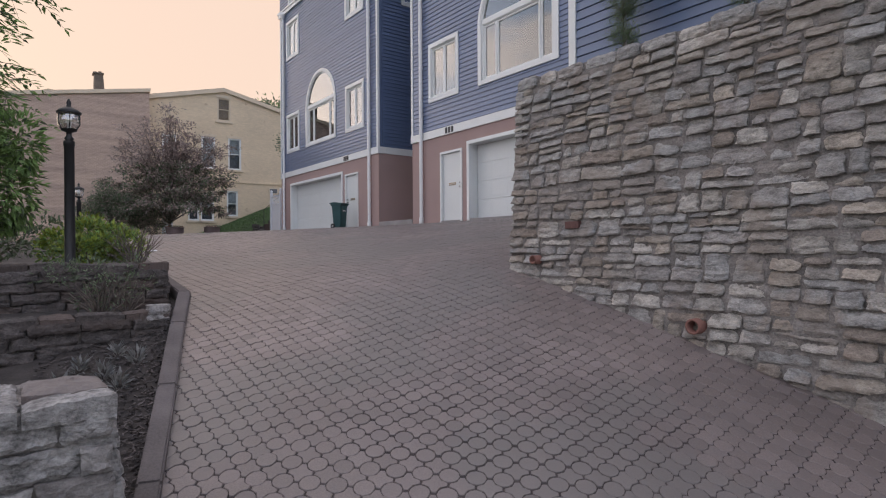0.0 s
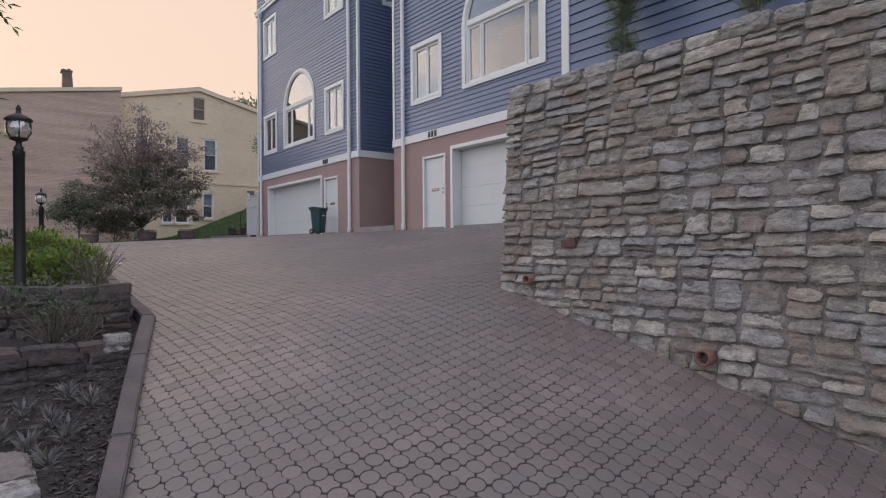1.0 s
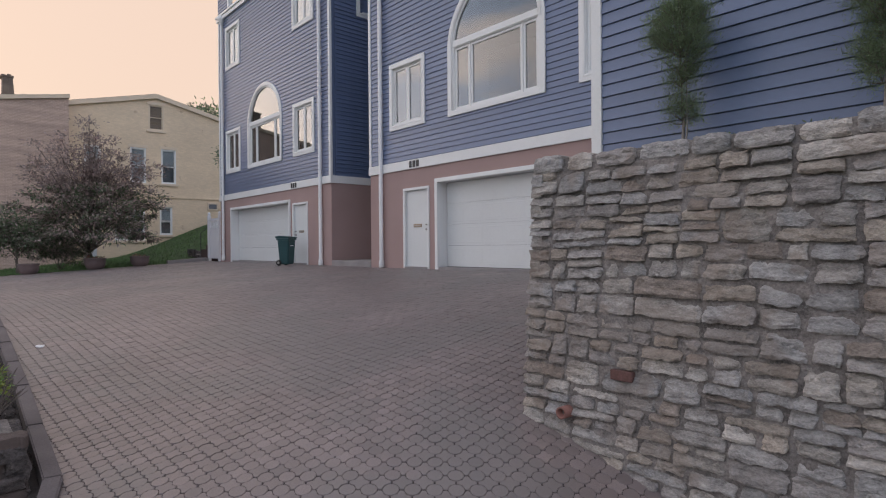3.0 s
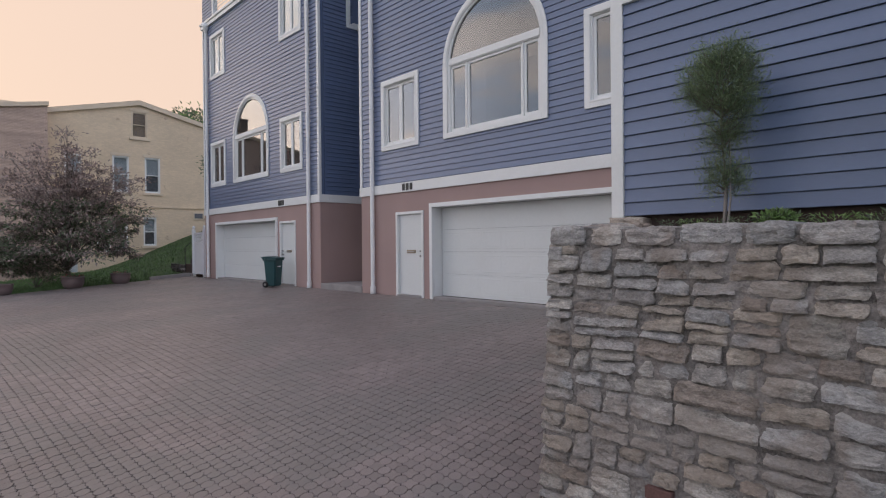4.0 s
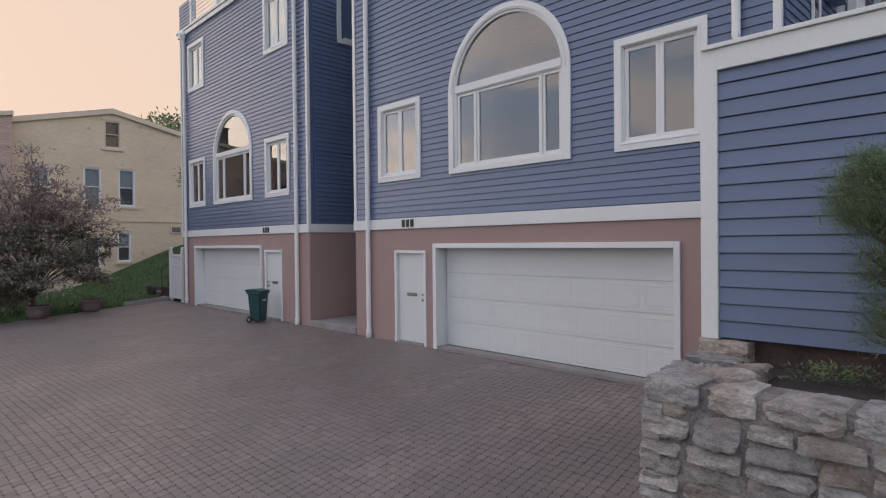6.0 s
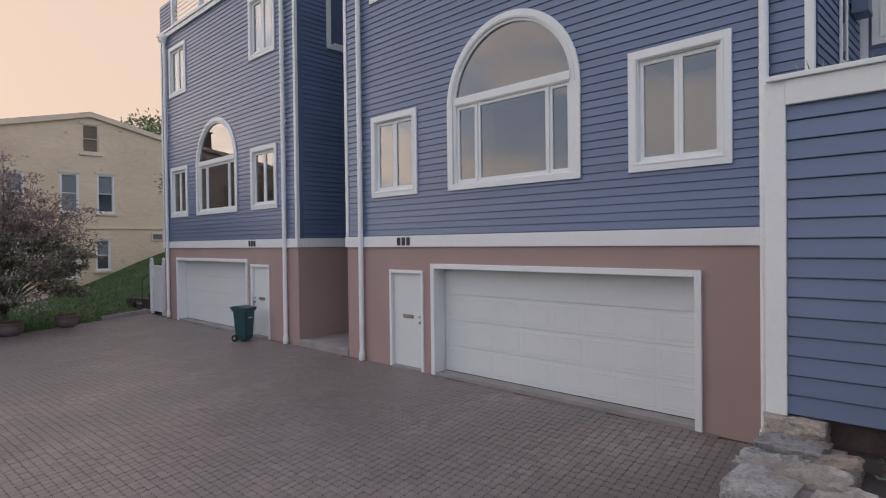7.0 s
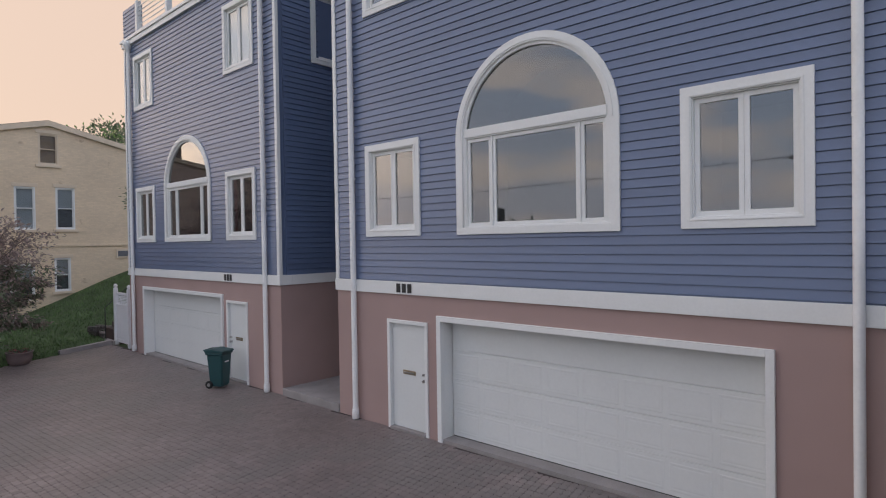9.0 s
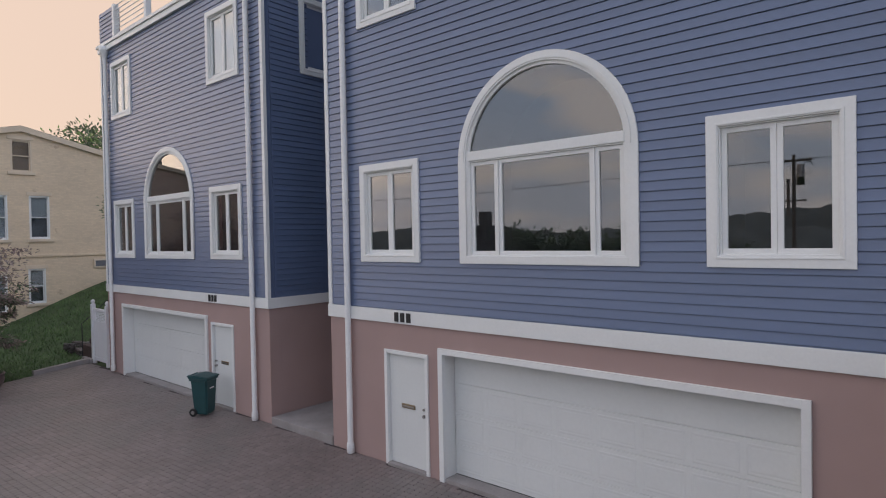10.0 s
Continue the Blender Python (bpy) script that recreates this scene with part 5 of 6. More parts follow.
def lay_courses(parent, length, z_low, z_high, place, rng, heights, lengths, depth, material, gap=0.015, limit=400, proud=0.03, out=None, amp=0.012):
    """Courses of stones over a face; z_low(x) is where the face meets the ground. Those past the limit go to out, joined later."""
    made = 0
    z = z_high
    row = 0
    while z > min(z_low(0), z_low(length / 2), z_low(length)) - 0.1:
        h = rng.uniform(*heights)
        x = -rng.uniform(0, 0.1)
        while x < length - 0.05:
            w = rng.uniform(*lengths) * (0.75 + h / heights[1] * 0.4)
            if length - x - w < 0.12:
                w = length - x
            a, b = max(0, x), min(length, x + w)
            cx = (a + b) / 2
            if z > z_low(cx) - 0.06 and b - a > 0.06:
                split = h > heights[0] * 1.3 and rng.random() < 0.14
                subs = [(z - h * 0.26, h * 0.53), (z - h * 0.76, h * 0.47)] if split else [(z - h / 2 + rng.uniform(-0.008, 0.008), h * rng.uniform(0.9, 1.08))]
                for cz, hh in subs:
                    ww, hz = b - a - gap * rng.uniform(0.3, 1.7), hh - gap * rng.uniform(0.1, 1.0)
                    nx = max(3, int(ww / 0.055))
                    kw = dict(nx=min(nx, 9), nz=4 if hz < 0.12 else 5, amp=amp)
                    cz += 0.04 * noise.noise(Vector((cx * 0.9, cz * 1.5, length)))
                    m = place @ pose(cx, -proud * rng.uniform(0.0, 1.3), cz, 0, rng.uniform(-2.0, 2.0), 0)
                    if made < limit:
                        share("stone", stone_mesh(rng, ww, hz, depth, material, **kw), parent, m)
                    else:
                        vs, fs = rough_stone(rng, ww, hz, depth, **kw)
                        o = len(out[0])
                        out[0].extend([tuple(m @ Vector(v)) for v in vs])
                        out[1].extend([[i + o for i in f] for f in fs])
                    made += 1
            x += w
        z -= h
        row += 1
    return made


def planter(name, label, x, y0, y1, zt, zb, back, seed, mats=M_PSTONE, caps=M_PSTONE, cap=True, soil=None, heights=(0.1, 0.19), lengths=(0.26, 0.55)):
    """Dry-laid bed wall: its face on x looks down the ramp, its end on y1 to the court."""
    rng = random.Random(seed)
    t = thing(name, label, "planter", "stone planters")
    inset = 0.03 if caps is M_PIER else 0.06
    part("core", B(back, x - inset, y0, y1 - inset, zb - 0.4, zt - 0.05), M_MORTAR, t)
    lay_courses(t, y1 - y0, lambda u: zb, zt - 0.06, pose(x, y0, 0, 0, 0, 90), rng, heights, lengths, 0.2, mats, limit=200, proud=0.035)
    lay_courses(t, x - back, lambda u: zb, zt - 0.06, pose(x, y1, 0, 0, 0, 180), rng, heights, lengths, 0.2, mats, limit=60, proud=0.03)
    if cap:
        y = y1 + 0.02
        while y > y0:
            w = rng.uniform(0.28, 0.5)
            me = stone_mesh(rng, w - 0.015, 0.3, 0.09, caps, nx=9, nz=6, amp=0.01)
            share("cap_stone", me, t, pose(x - 0.13, y - w / 2, zt + rng.uniform(-0.012, 0.012), -90 + rng.uniform(-2, 2), 0, 90))
            if caps is M_PIER:
                share("cap_stone", stone_mesh(rng, w - 0.02, 0.42, 0.1, caps, nx=6, nz=5, amp=0.01), t, pose(x - 0.5, y - w / 2, zt + rng.uniform(-0.02, 0.015), -90 + rng.uniform(-2, 2), 0, 90))
            y -= w
    if soil:
        part("soil", B(soil, x - 0.2, y0, y1 - 0.2, zb - 0.4, zt - 0.045), M_SOIL, t)
    return t


planter("upper_planter", "dark weathered stone planter with shrubs and a lamp", 5.5, -14.0, -8.98, -0.93, -1.75, 4.6, 71, soil=-2.0)
planter("middle_planter", "low dark stone bed wall with a pale end stone", 6.7, -14.0, -9.22, -1.40, -2.2, 6.25, 72, soil=5.5)
share("end_stone", stone_mesh(random.Random(5), 0.21, 0.16, 0.2, M_PIER), bpy.data.objects["middle_planter"], pose(6.73, -9.3, -1.42, 0, 0, 90))
planter("lower_planter", "pale rough stone pier at the foot of the bed", 10.25, -14.0, -10.13, -1.43, -3.2, 9.45, 73, mats=M_PIER, caps=M_PIER, heights=(0.12, 0.22), lengths=(0.24, 0.5))


def mulch():
    """Bark chips on the strip of soil between the kerb and the beds."""
    rng = random.Random(81)
    V, F = [], []
    for k in range(9500):
        u = rng.random()
        x = 5.6 + 6.0 * u
        yk = -8.73 - (x - 5.62) * 0.272 - 0.16
        y = yk - rng.random() ** 1.3 * 1.1
        z = drive_z(x, y) - 0.055 + rng.uniform(-0.01, 0.02)
        a, l, w = rng.uniform(0, 6.28), rng.uniform(0.008, 0.028), rng.uniform(0.003, 0.009)
        c, s, t = math.cos(a), math.sin(a), rng.uniform(-0.012, 0.012)
        o = len(V)
        V += [(x + c * l - s * w, y + s * l + c * w, z + t), (x + c * l + s * w, y + s * l - c * w, z + t * 0.4), (x - c * l + s * w, y - s * l - c * w, z - t), (x - c * l - s * w, y - s * l + c * w, z - t * 0.4)]
        F.append((o, o + 1, o + 2, o + 3))
    me = bpy.data.meshes.new("mulch")
    me.from_pydata(V, [], F)
    me.materials.append(M_MULCH)
    tagged(new("mulch", me), "dark bark chips on soil beside the kerb", "mulch", kind="stuff")


mulch()


def soil_strip():
    bm = bmesh.new()
    n, rows = 60, []
    for i in range(n + 1):
        x = -9 + 25 * i / n
        yk = (-8.68 if x < 5.62 else -8.73 - (x - 5.62) * 0.275) - 0.06
        rows.append([bm.verts.new((x, y, drive_z(x, y) - 0.06 + 0.015 * noise.noise(Vector((x * 3, y * 3, 0))))) for y in (yk, yk - 0.4, yk - 0.9, yk - 1.8, -15.0)])
    for a, b in zip(rows, rows[1:]):
        for k in range(4):
            bm.faces.new((a[k], b[k], b[k + 1], a[k + 1])).smooth = True
    bmesh.ops.recalc_face_normals(bm, faces=bm.faces)
    tagged(part("soil_strip", bm, M_SOIL), "dark garden soil beside the kerb", "soil", kind="structure")


soil_strip()


def gravel():
    rng = random.Random(82)
    V, F = [], []
    for k in range(3600):
        x, y = rng.uniform(-1.0, 5.2), -8.86 - rng.random() * 0.9
        z = drive_z(x, y) - 0.045 + rng.uniform(0, 0.02)
        r = rng.uniform(0.012, 0.032)
        o = len(V)
        pts = [Vector((rng.gauss(0, 1), rng.gauss(0, 1), rng.gauss(0, 0.7))).normalized() * r * rng.uniform(0.7, 1.2) for _ in range(4)]
        V += [(x + p.x, y + p.y, z + p.z) for p in pts]
        F += [(o, o + 1, o + 2), (o, o + 2, o + 3), (o, o + 3, o + 1), (o + 1, o + 3, o + 2)]
    me = bpy.data.meshes.new("gravel")
    me.from_pydata(V, [], F)
    me.materials.append(M_PSTONE)
    tagged(new("gravel", me), "loose grey gravel beside the kerb", "gravel", kind="stuff")


gravel()


# ---- the court's loose things ----
def clay_pot(at, r, h, material, label, seed, flowers=True):
    t = thing("flower_pot", label, "flower pot", "court pots", at=at)
    bm = bmesh.new()
    lathe(bm, [(r * 0.62, 0), (r * 0.85, h * 0.18), (r * 1.0, h * 0.55), (r * 0.96, h * 0.85), (r * 1.04, h * 0.9), (r * 1.05, h), (r * 0.92, h), (r * 0.9, h * 0.86)], 24)
    part("pot", bm, material, t)
    bm = bmesh.new()
    lathe(bm, [(r * 0.9, h * 0.82), (r * 0.88, h * 0.87)], 20)
    part("soil", bm, M_SOIL, t)
    if flowers:
        rng = random.Random(seed)
        for m, n in ((M_LEAFGREEN, 90), (M_FLOWER, 35)):
            pts = []
            for i in range(n):
                a, q = rng.uniform(0, 6.28), r * 0.85 * math.sqrt(rng.random())
                pts.append((Vector((math.cos(a) * q, math.sin(a) * q, h * 0.9 + rng.uniform(0, 0.09))), Vector((math.cos(a), math.sin(a), 1))))
            tagged(leaf_cloud("flowers" if m == M_FLOWER else "leaves", pts, 0.06, 0.035, m, t, rng, 0.0), kind="stuff")


clay_pot((-15.35, -3.0, drive_z(-15.3, -3.0)), 0.36, 0.42, M_TERRA, "round plum clay pot with small flowers at the lawn edge", 91)
clay_pot((-15.0, -4.7, drive_z(-15, -4.7)), 0.38, 0.44, M_TERRA, "round plum clay pot with small flowers under the tree", 92)
clay_pot((-14.5, -6.9, drive_z(-14.5, -6.9)), 0.33, 0.38, M_TERRA, "round plum clay pot at the foot of a small tree", 93, False)


def wheeled_bin(at, rz):
    t = thing("wheeled_bin", "dark green plastic wheeled bin with a closed lid", "bin", at=at, rz=rz)
    bm = bmesh.new()
    lo = [(-0.17, -0.18, 0.05), (0.17, -0.18, 0.05), (0.17, 0.17, 0.05), (-0.17, 0.17, 0.05)]
    mid = [(-0.215, -0.225, 0.88), (0.215, -0.225, 0.88), (0.215, 0.225, 0.88), (-0.215, 0.225, 0.88)]
    a, b = [bm.verts.new(p) for p in lo], [bm.verts.new(p) for p in mid]
    bm.faces.new(a[::-1])
    bm.faces.new(b)
    for i in range(4):
        bm.faces.new((a[i], a[(i + 1) % 4], b[(i + 1) % 4], b[i]))
    bmesh.ops.bevel(bm, geom=list(bm.edges), offset=0.03, segments=3, affect="EDGES")
    part("body", bm, M_BIN, t)
    part("rim", B(-0.235, 0.235, -0.245, 0.245, 0.86, 0.915, 0.015), M_BIN, t)
    bm = bmesh.new()
    prism(bm, [(-0.245, -0.28, 0.918), (-0.245, 0.27, 0.918), (-0.245, 0.27, 0.98), (-0.245, 0.08, 1.005), (-0.245, -0.28, 0.955)], (0.49, 0, 0))
    bmesh.ops.bevel(bm, geom=list(bm.edges), offset=0.014, segments=2, affect="EDGES")
    lid = part("lid", bm, M_BIN, t)
    bm = bmesh.new()
    tube(bm, [(-0.2, 0.24, 0.92), (-0.2, 0.31, 0.97), (0.2, 0.31, 0.97), (0.2, 0.24, 0.92)], [0.015] * 4, 8)
    part("handle", bm, M_BIN, t)
    for s in (-1, 1):
        bm = bmesh.new()
        lathe(bm, [(0.05, -0.02), (0.095, -0.022), (0.1, -0.01), (0.1, 0.01), (0.095, 0.022), (0.05, 0.02)], 20)
        bmesh.ops.transform(bm, matrix=pose(s * 0.195, 0.17, 0.1, 0, 90, 0), verts=bm.verts)
        w = part("wheel", bm, M_RUBBER, t)
        bm = bmesh.new()
        lathe(bm, [(0.045, -0.026), (0.045, 0.026)], 12)
        bmesh.ops.transform(bm, matrix=pose(s * 0.195, 0.17, 0.1, 0, 90, 0), verts=bm.verts)
        part("hub", bm, M_STEEL, w)
    bm = bmesh.new()
    tube(bm, [(-0.19, 0.17, 0.1), (0.19, 0.17, 0.1)], [0.012, 0.012], 8)
    part("axle", bm, M_STEEL, t)
    em = bmesh.new()
    lathe(em, [(0.045, 0), (0.045, 0.003)], 16)
    bmesh.ops.transform(em, matrix=pose(0.207, 0.0, 0.72, 0, 87, 0), verts=em.verts)
    part("emblem", em, M_VINYL, t, "round white mark")
    part("label_bar", B(0.195, 0.206, -0.05, 0.05, 0.595, 0.64), M_VINYL, t, "short white printed bar")
    part("front_bar", B(-0.08, 0.08, -0.222, -0.205, 0.66, 0.69), M_VINYL, t, "short white printed bar")
    return t


wheeled_bin((-6.93, -0.55, drive_z(-6.9, -0.55)), 118)


def gate():
    t = thing("garden_gate", "white vinyl gate with a lattice top beside the house", "gate", at=(0, 0, 0))
    x0, x1, y = -16.05, -14.75, 0.12
    for x in (x0, x1):
        p = part("post", B(x - 0.065, x + 0.065, y - 0.065, y + 0.065, 0.0, 2.05, 0.006), M_VINYL, t)
        bm = bmesh.new()
        lathe(bm, [(0.08, 2.051), (0.08, 2.08), (0.035, 2.1), (0.065, 2.14), (0.07, 2.18), (0.045, 2.225), (0.01, 2.245)], 16, (x, y))
        part("ball_cap", bm, M_VINYL, p)
    a, b = x0 + 0.075, x1 - 0.075
    for z0, z1 in ((0.12, 0.24), (1.42, 1.5), (1.86, 1.94)):
        part("rail", B(a, b, y - 0.03, y + 0.03, z0, z1, 0.005), M_VINYL, t)
    n = 8
    for k in range(n):
        w = (b - a) / n
        part("plank", B(a + k * w + 0.002, a + (k + 1) * w - 0.002, y - 0.012, y + 0.012, 0.241, 1.419, 0.003), M_VINYL, t)
    for s in (-1, 1):
        for k in range(-3, 14):
            x = a + k * 0.11
            p0, p1 = (x, 1.5), (x + 0.36, 1.86)
            if s < 0:
                p0, p1 = (x + 0.36, 1.5), (x, 1.86)
            lo = max(0.0, ((a if p1[0] > p0[0] else b) - p0[0]) / (p1[0] - p0[0]))
            hi = min(1.0, ((b if p1[0] > p0[0] else a) - p0[0]) / (p1[0] - p0[0]))
            if hi - lo < 0.05:
                continue
            q0, q1 = [(p0[0] + (p1[0] - p0[0]) * u, 1.5 + 0.36 * u) for u in (lo, hi)]
            bm = bmesh.new()
            tube(bm, [(q0[0], y + 0.006 * s, q0[1]), (q1[0], y + 0.006 * s, q1[1])], [0.011, 0.011], 4)
            part("lattice_slat", bm, M_VINYL, t)


gate()


def bank_stair():
    t = thing("stair", "brown steps with a thin black handrail climbing the bank", "stair", kind="structure")
    for k in range(8):
        part("step", B(-17.1, -16.3, 0.1 + 0.22 * k, 0.1 + 0.22 * (k + 1) + 0.03, -0.2, 0.34 + 0.2 * (k + 1), 0.01), M_STAIR, t)
    bm = bmesh.new()
    tube(bm, [(-17.14, 0.1, 0.1), (-17.14, 0.1, 1.3), (-17.14, 0.2, 1.38), (-17.14, 1.8, 2.8), (-17.14, 1.8, 1.6)], [0.018] * 5, 8)
    part("handrail", bm, M_BLACK, t)
    for k, (x, y, r) in enumerate(((-17.7, 0.25, 0.3), (-18.1, 0.05, 0.24), (-17.9, 0.65, 0.28), (-18.4, 0.4, 0.22), (-17.6, -0.1, 0.2))):
        rng = random.Random(300 + k)
        me = stone_mesh(rng, r * 1.8, r * 1.1, r, M_PSTONE, nx=6, nz=4, amp=0.02)
        share("rubble_stone", me, t, pose(x, y - r / 2, 0.12 + 0.08 * k, 0, 5, 15 * k))
    part("edging", B(-16.9, -16.0, -0.02, 0.2, -0.2, 0.14, 0.02), M_CONC, t)
    bm = bmesh.new()
    prism(bm, [(-16.15, 0.0, -0.2), (-16.35, 0.0, -0.2), (-16.05, -1.75, -0.3), (-15.85, -1.75, -0.3)], (0, 0, 0.36))
    part("side_edging", bm, M_CONC, t)


bank_stair()


# ---- lawn ----
def lawn():
    rng = random.Random(101)
    V, F = [], []
    for k in range(26000):
        y = rng.uniform(-8.5, 6.5)
        edge = -16.35 - 0.25 * y
        x = edge - (26.0 + edge) * rng.random() ** 1.4 * 0.98
        if -17.5 < x < -16.1 and y > 0.2:
            continue
        z = land_z(x, y)
        a, h, w = rng.uniform(0, 6.28), rng.uniform(0.05, 0.13), rng.uniform(0.008, 0.02)
        c, s = math.cos(a), math.sin(a)
        lx, ly = rng.gauss(0, 0.03), rng.gauss(0, 0.03)
        o = len(V)
        V += [(x - c * w, y - s * w, z - 0.01), (x + c * w, y + s * w, z - 0.01), (x + lx, y + ly, z + h)]
        F.append((o, o + 1, o + 2))
    me = bpy.data.meshes.new("grass")
    me.from_pydata(V, [], F)
    me.materials.append(M_GRASS)
    tagged(new("grass", me), "rough green grass on the sloping bank", "grass", kind="stuff")


lawn()


# ---- above the terrace ----
def terrace_plants():
    for k, (x, y, n) in enumerate(((7.75, -3.6, 110), (8.05, -3.55, 110), (8.35, -3.5, 100))):
        rng = random.Random(120 + k)
        t = thing("grassy_plant", "arching yellow-green grassy plant on the deck", "plant", "deck plants", at=(x, y, EZ1 - 0.06))
        pts = []
        for i in range(n):
            a, u = rng.uniform(0, 6.28), rng.uniform(0, 1)
            pts.append((Vector((math.cos(a) * 0.04, math.sin(a) * 0.04, 0.02)), Vector((math.cos(a), math.sin(a), 0.6 + u))))
        leaf_cloud("leaves", pts, 0.2, 0.015, M_YLEAF if k != 1 else M_LEAF, t, rng, 0.35)
    bush("bush", "dark leafy plant on the deck", (8.75, -3.45, EZ1 - 0.06), 0.33, 0.22, 0.05, 0.03, [(M_LEAFGREEN, 1.0)], 700, 131)


terrace_plants()


def next_house():
    """The next blue front beyond the deck, with one white window in view."""
    h = thing("next_house", "blue clapboard house front beyond the deck", "house")
    wx0, wx1, wy = 7.0, 14.0, 2.95
    wall = part("wall", wall_xz(wx0, wx1, 3.5, 10.4, [(7.25, 8.45, 5.85, 7.5)], wy + 0.02, wy + 0.25), M_SIDING, h)
    clad(wall, wx1 - wx0 - 0.1, 3.6, 10.3, [(0.08, 1.42, 5.78, 7.55)], pose(wx0 + 0.1, wy, 0))
    part("corner_board", B(wx0 - 0.01, wx0 + 0.095, wy - 0.04, wy + 0.018, 3.6, 10.4, 0.005), M_TRIM, h)
    w = house_window(h, 7.14, 8.56, 5.72, 7.6, (M_CURTAIN, 1.0))
    w.matrix_basis = pose(0, wy, 0)
    # small flank window and hood of the near house
    f = part("flank_window", frame_bm(1.35, 1.8, 5.15, 6.2, 0.07, -0.03, 0.0), M_TRIM, HOUSE_A, "narrow white-framed side window")
    f.matrix_basis = pose(AX1 + 0.025, 0, 0, 0, 0, 90)
    part("pane", B(1.42, 1.73, -0.016, -0.008, 5.22, 6.13), M_GLASS, f)
    bm = bmesh.new()
    prism(bm, [(AX1 + 0.03, 2.15, 6.05), (AX1 + 0.24, 2.15, 6.05), (AX1 + 0.2, 2.15, 6.4), (AX1 + 0.03, 2.15, 6.5)], (0, 0.4, 0))
    bmesh.ops.bevel(bm, geom=list(bm.edges), offset=0.012, segments=2, affect="EDGES")
    part("vent_hood", bm, M_SIDING, HOUSE_A, "dark blue vent hood")


next_house()


def bed_plants():
    """Low green weeds in the soil of the raised bed."""
    for k, (x, y) in enumerate(((8.45, -4.2), (8.35, -4.4), (9.2, -4.3), (9.5, -4.35), (9.0, -4.55), (8.65, -4.25), (9.75, -4.3), (9.9, -4.6))):
        rng = random.Random(140 + k)
        t = thing("weed", "small leafy green weed in the raised bed", "plant", "raised bed weeds", at=(x, y, SWZ - 0.07))
        pts = []
        for i in range(130):
            a, u = rng.uniform(0, 6.28), rng.uniform(0, 1)
            q = 0.15 * math.sqrt(rng.random())
            pts.append((Vector((math.cos(a) * q, math.sin(a) * q, 0.02 + 0.1 * u)), Vector((math.cos(a), math.sin(a), 0.5))))
        leaf_cloud("leaves", pts, 0.04, 0.011, M_LEAFGREEN if k % 3 else M_LEAF, t, rng, 0.0)


bed_plants()
bush("bush", "low fresh green leafy plant in the raised bed", (9.14, -4.42, SWZ - 0.08), 0.17, 0.09, 0.045, 0.022, [(M_LEAF, 0.8), (M_LEAFGREEN, 0.2)], 900, 151)


# ---- stone wall, stone by stone ----
BATTER = 2.7


def lay_rubble(parent, length, z_low, z_top, place, rng, depth, material, limit, out):
    """Roughly coursed rubble bedded in wide mortar: bands broken into single stones, pairs and thin layers."""
    made, z = 0, z_top
    while z > z_low(length) - 0.1:
        band = rng.uniform(0.19, 0.31)
        # the foot of the corner spreads a little
        x = -0.02 - 0.025 * max(0.0, z_top - z)
        while x < length:
            cell = rng.uniform(0.27, 0.6)
            layers = rng.choices((1, 2, 3), (0.2 if band < 0.24 else 0.06, 0.66, 0.2 if band > 0.24 else 0.03))[0]
            cuts = sorted([0.0, 1.0] + [(k + 1) / layers + rng.uniform(-0.09, 0.09) for k in range(layers - 1)])
            for k in range(layers):
                h = band * (cuts[k + 1] - cuts[k])
                cz = z - band * (cuts[k + 1] + cuts[k]) / 2
                a, b = x, x + cell
                stops = [a, b] if (cell < 0.4 or rng.random() < 0.35) else [a, a + cell * rng.uniform(0.36, 0.64), b]
                for p, q in zip(stops, stops[1:]):
                    cx = (p + q) / 2
                    if cx > length or cz < z_low(cx) - 0.07:
                        continue
                    w, hh = q - p - rng.uniform(0.012, 0.048), h - rng.uniform(0.003, 0.02)
                    wave = 0.045 * noise.noise(Vector((cx * 0.8, cz * 1.3, 2.0)))
                    kw = dict(amp=rng.uniform(0.007, 0.015), taper=rng.uniform(0.03, 0.38), hang=rng.uniform(0.008, 0.024))
                    m = place @ pose(cx, -rng.uniform(0.004, 0.034), cz + wave, 0, rng.uniform(-3.5, 3.5), 0)
                    if made < limit:
                        share("stone", stone_mesh(rng, w, hh, depth, material, **kw), parent, m)
                    else:
                        vs, fs = rough_stone(rng, w, hh, depth, **kw)
                        o = len(out[0])
                        out[0].extend([tuple(m @ Vector(v)) for v in vs])
                        out[1].extend([[i + o for i in f] for f in fs])
                    made += 1
            x += cell
        z -= band


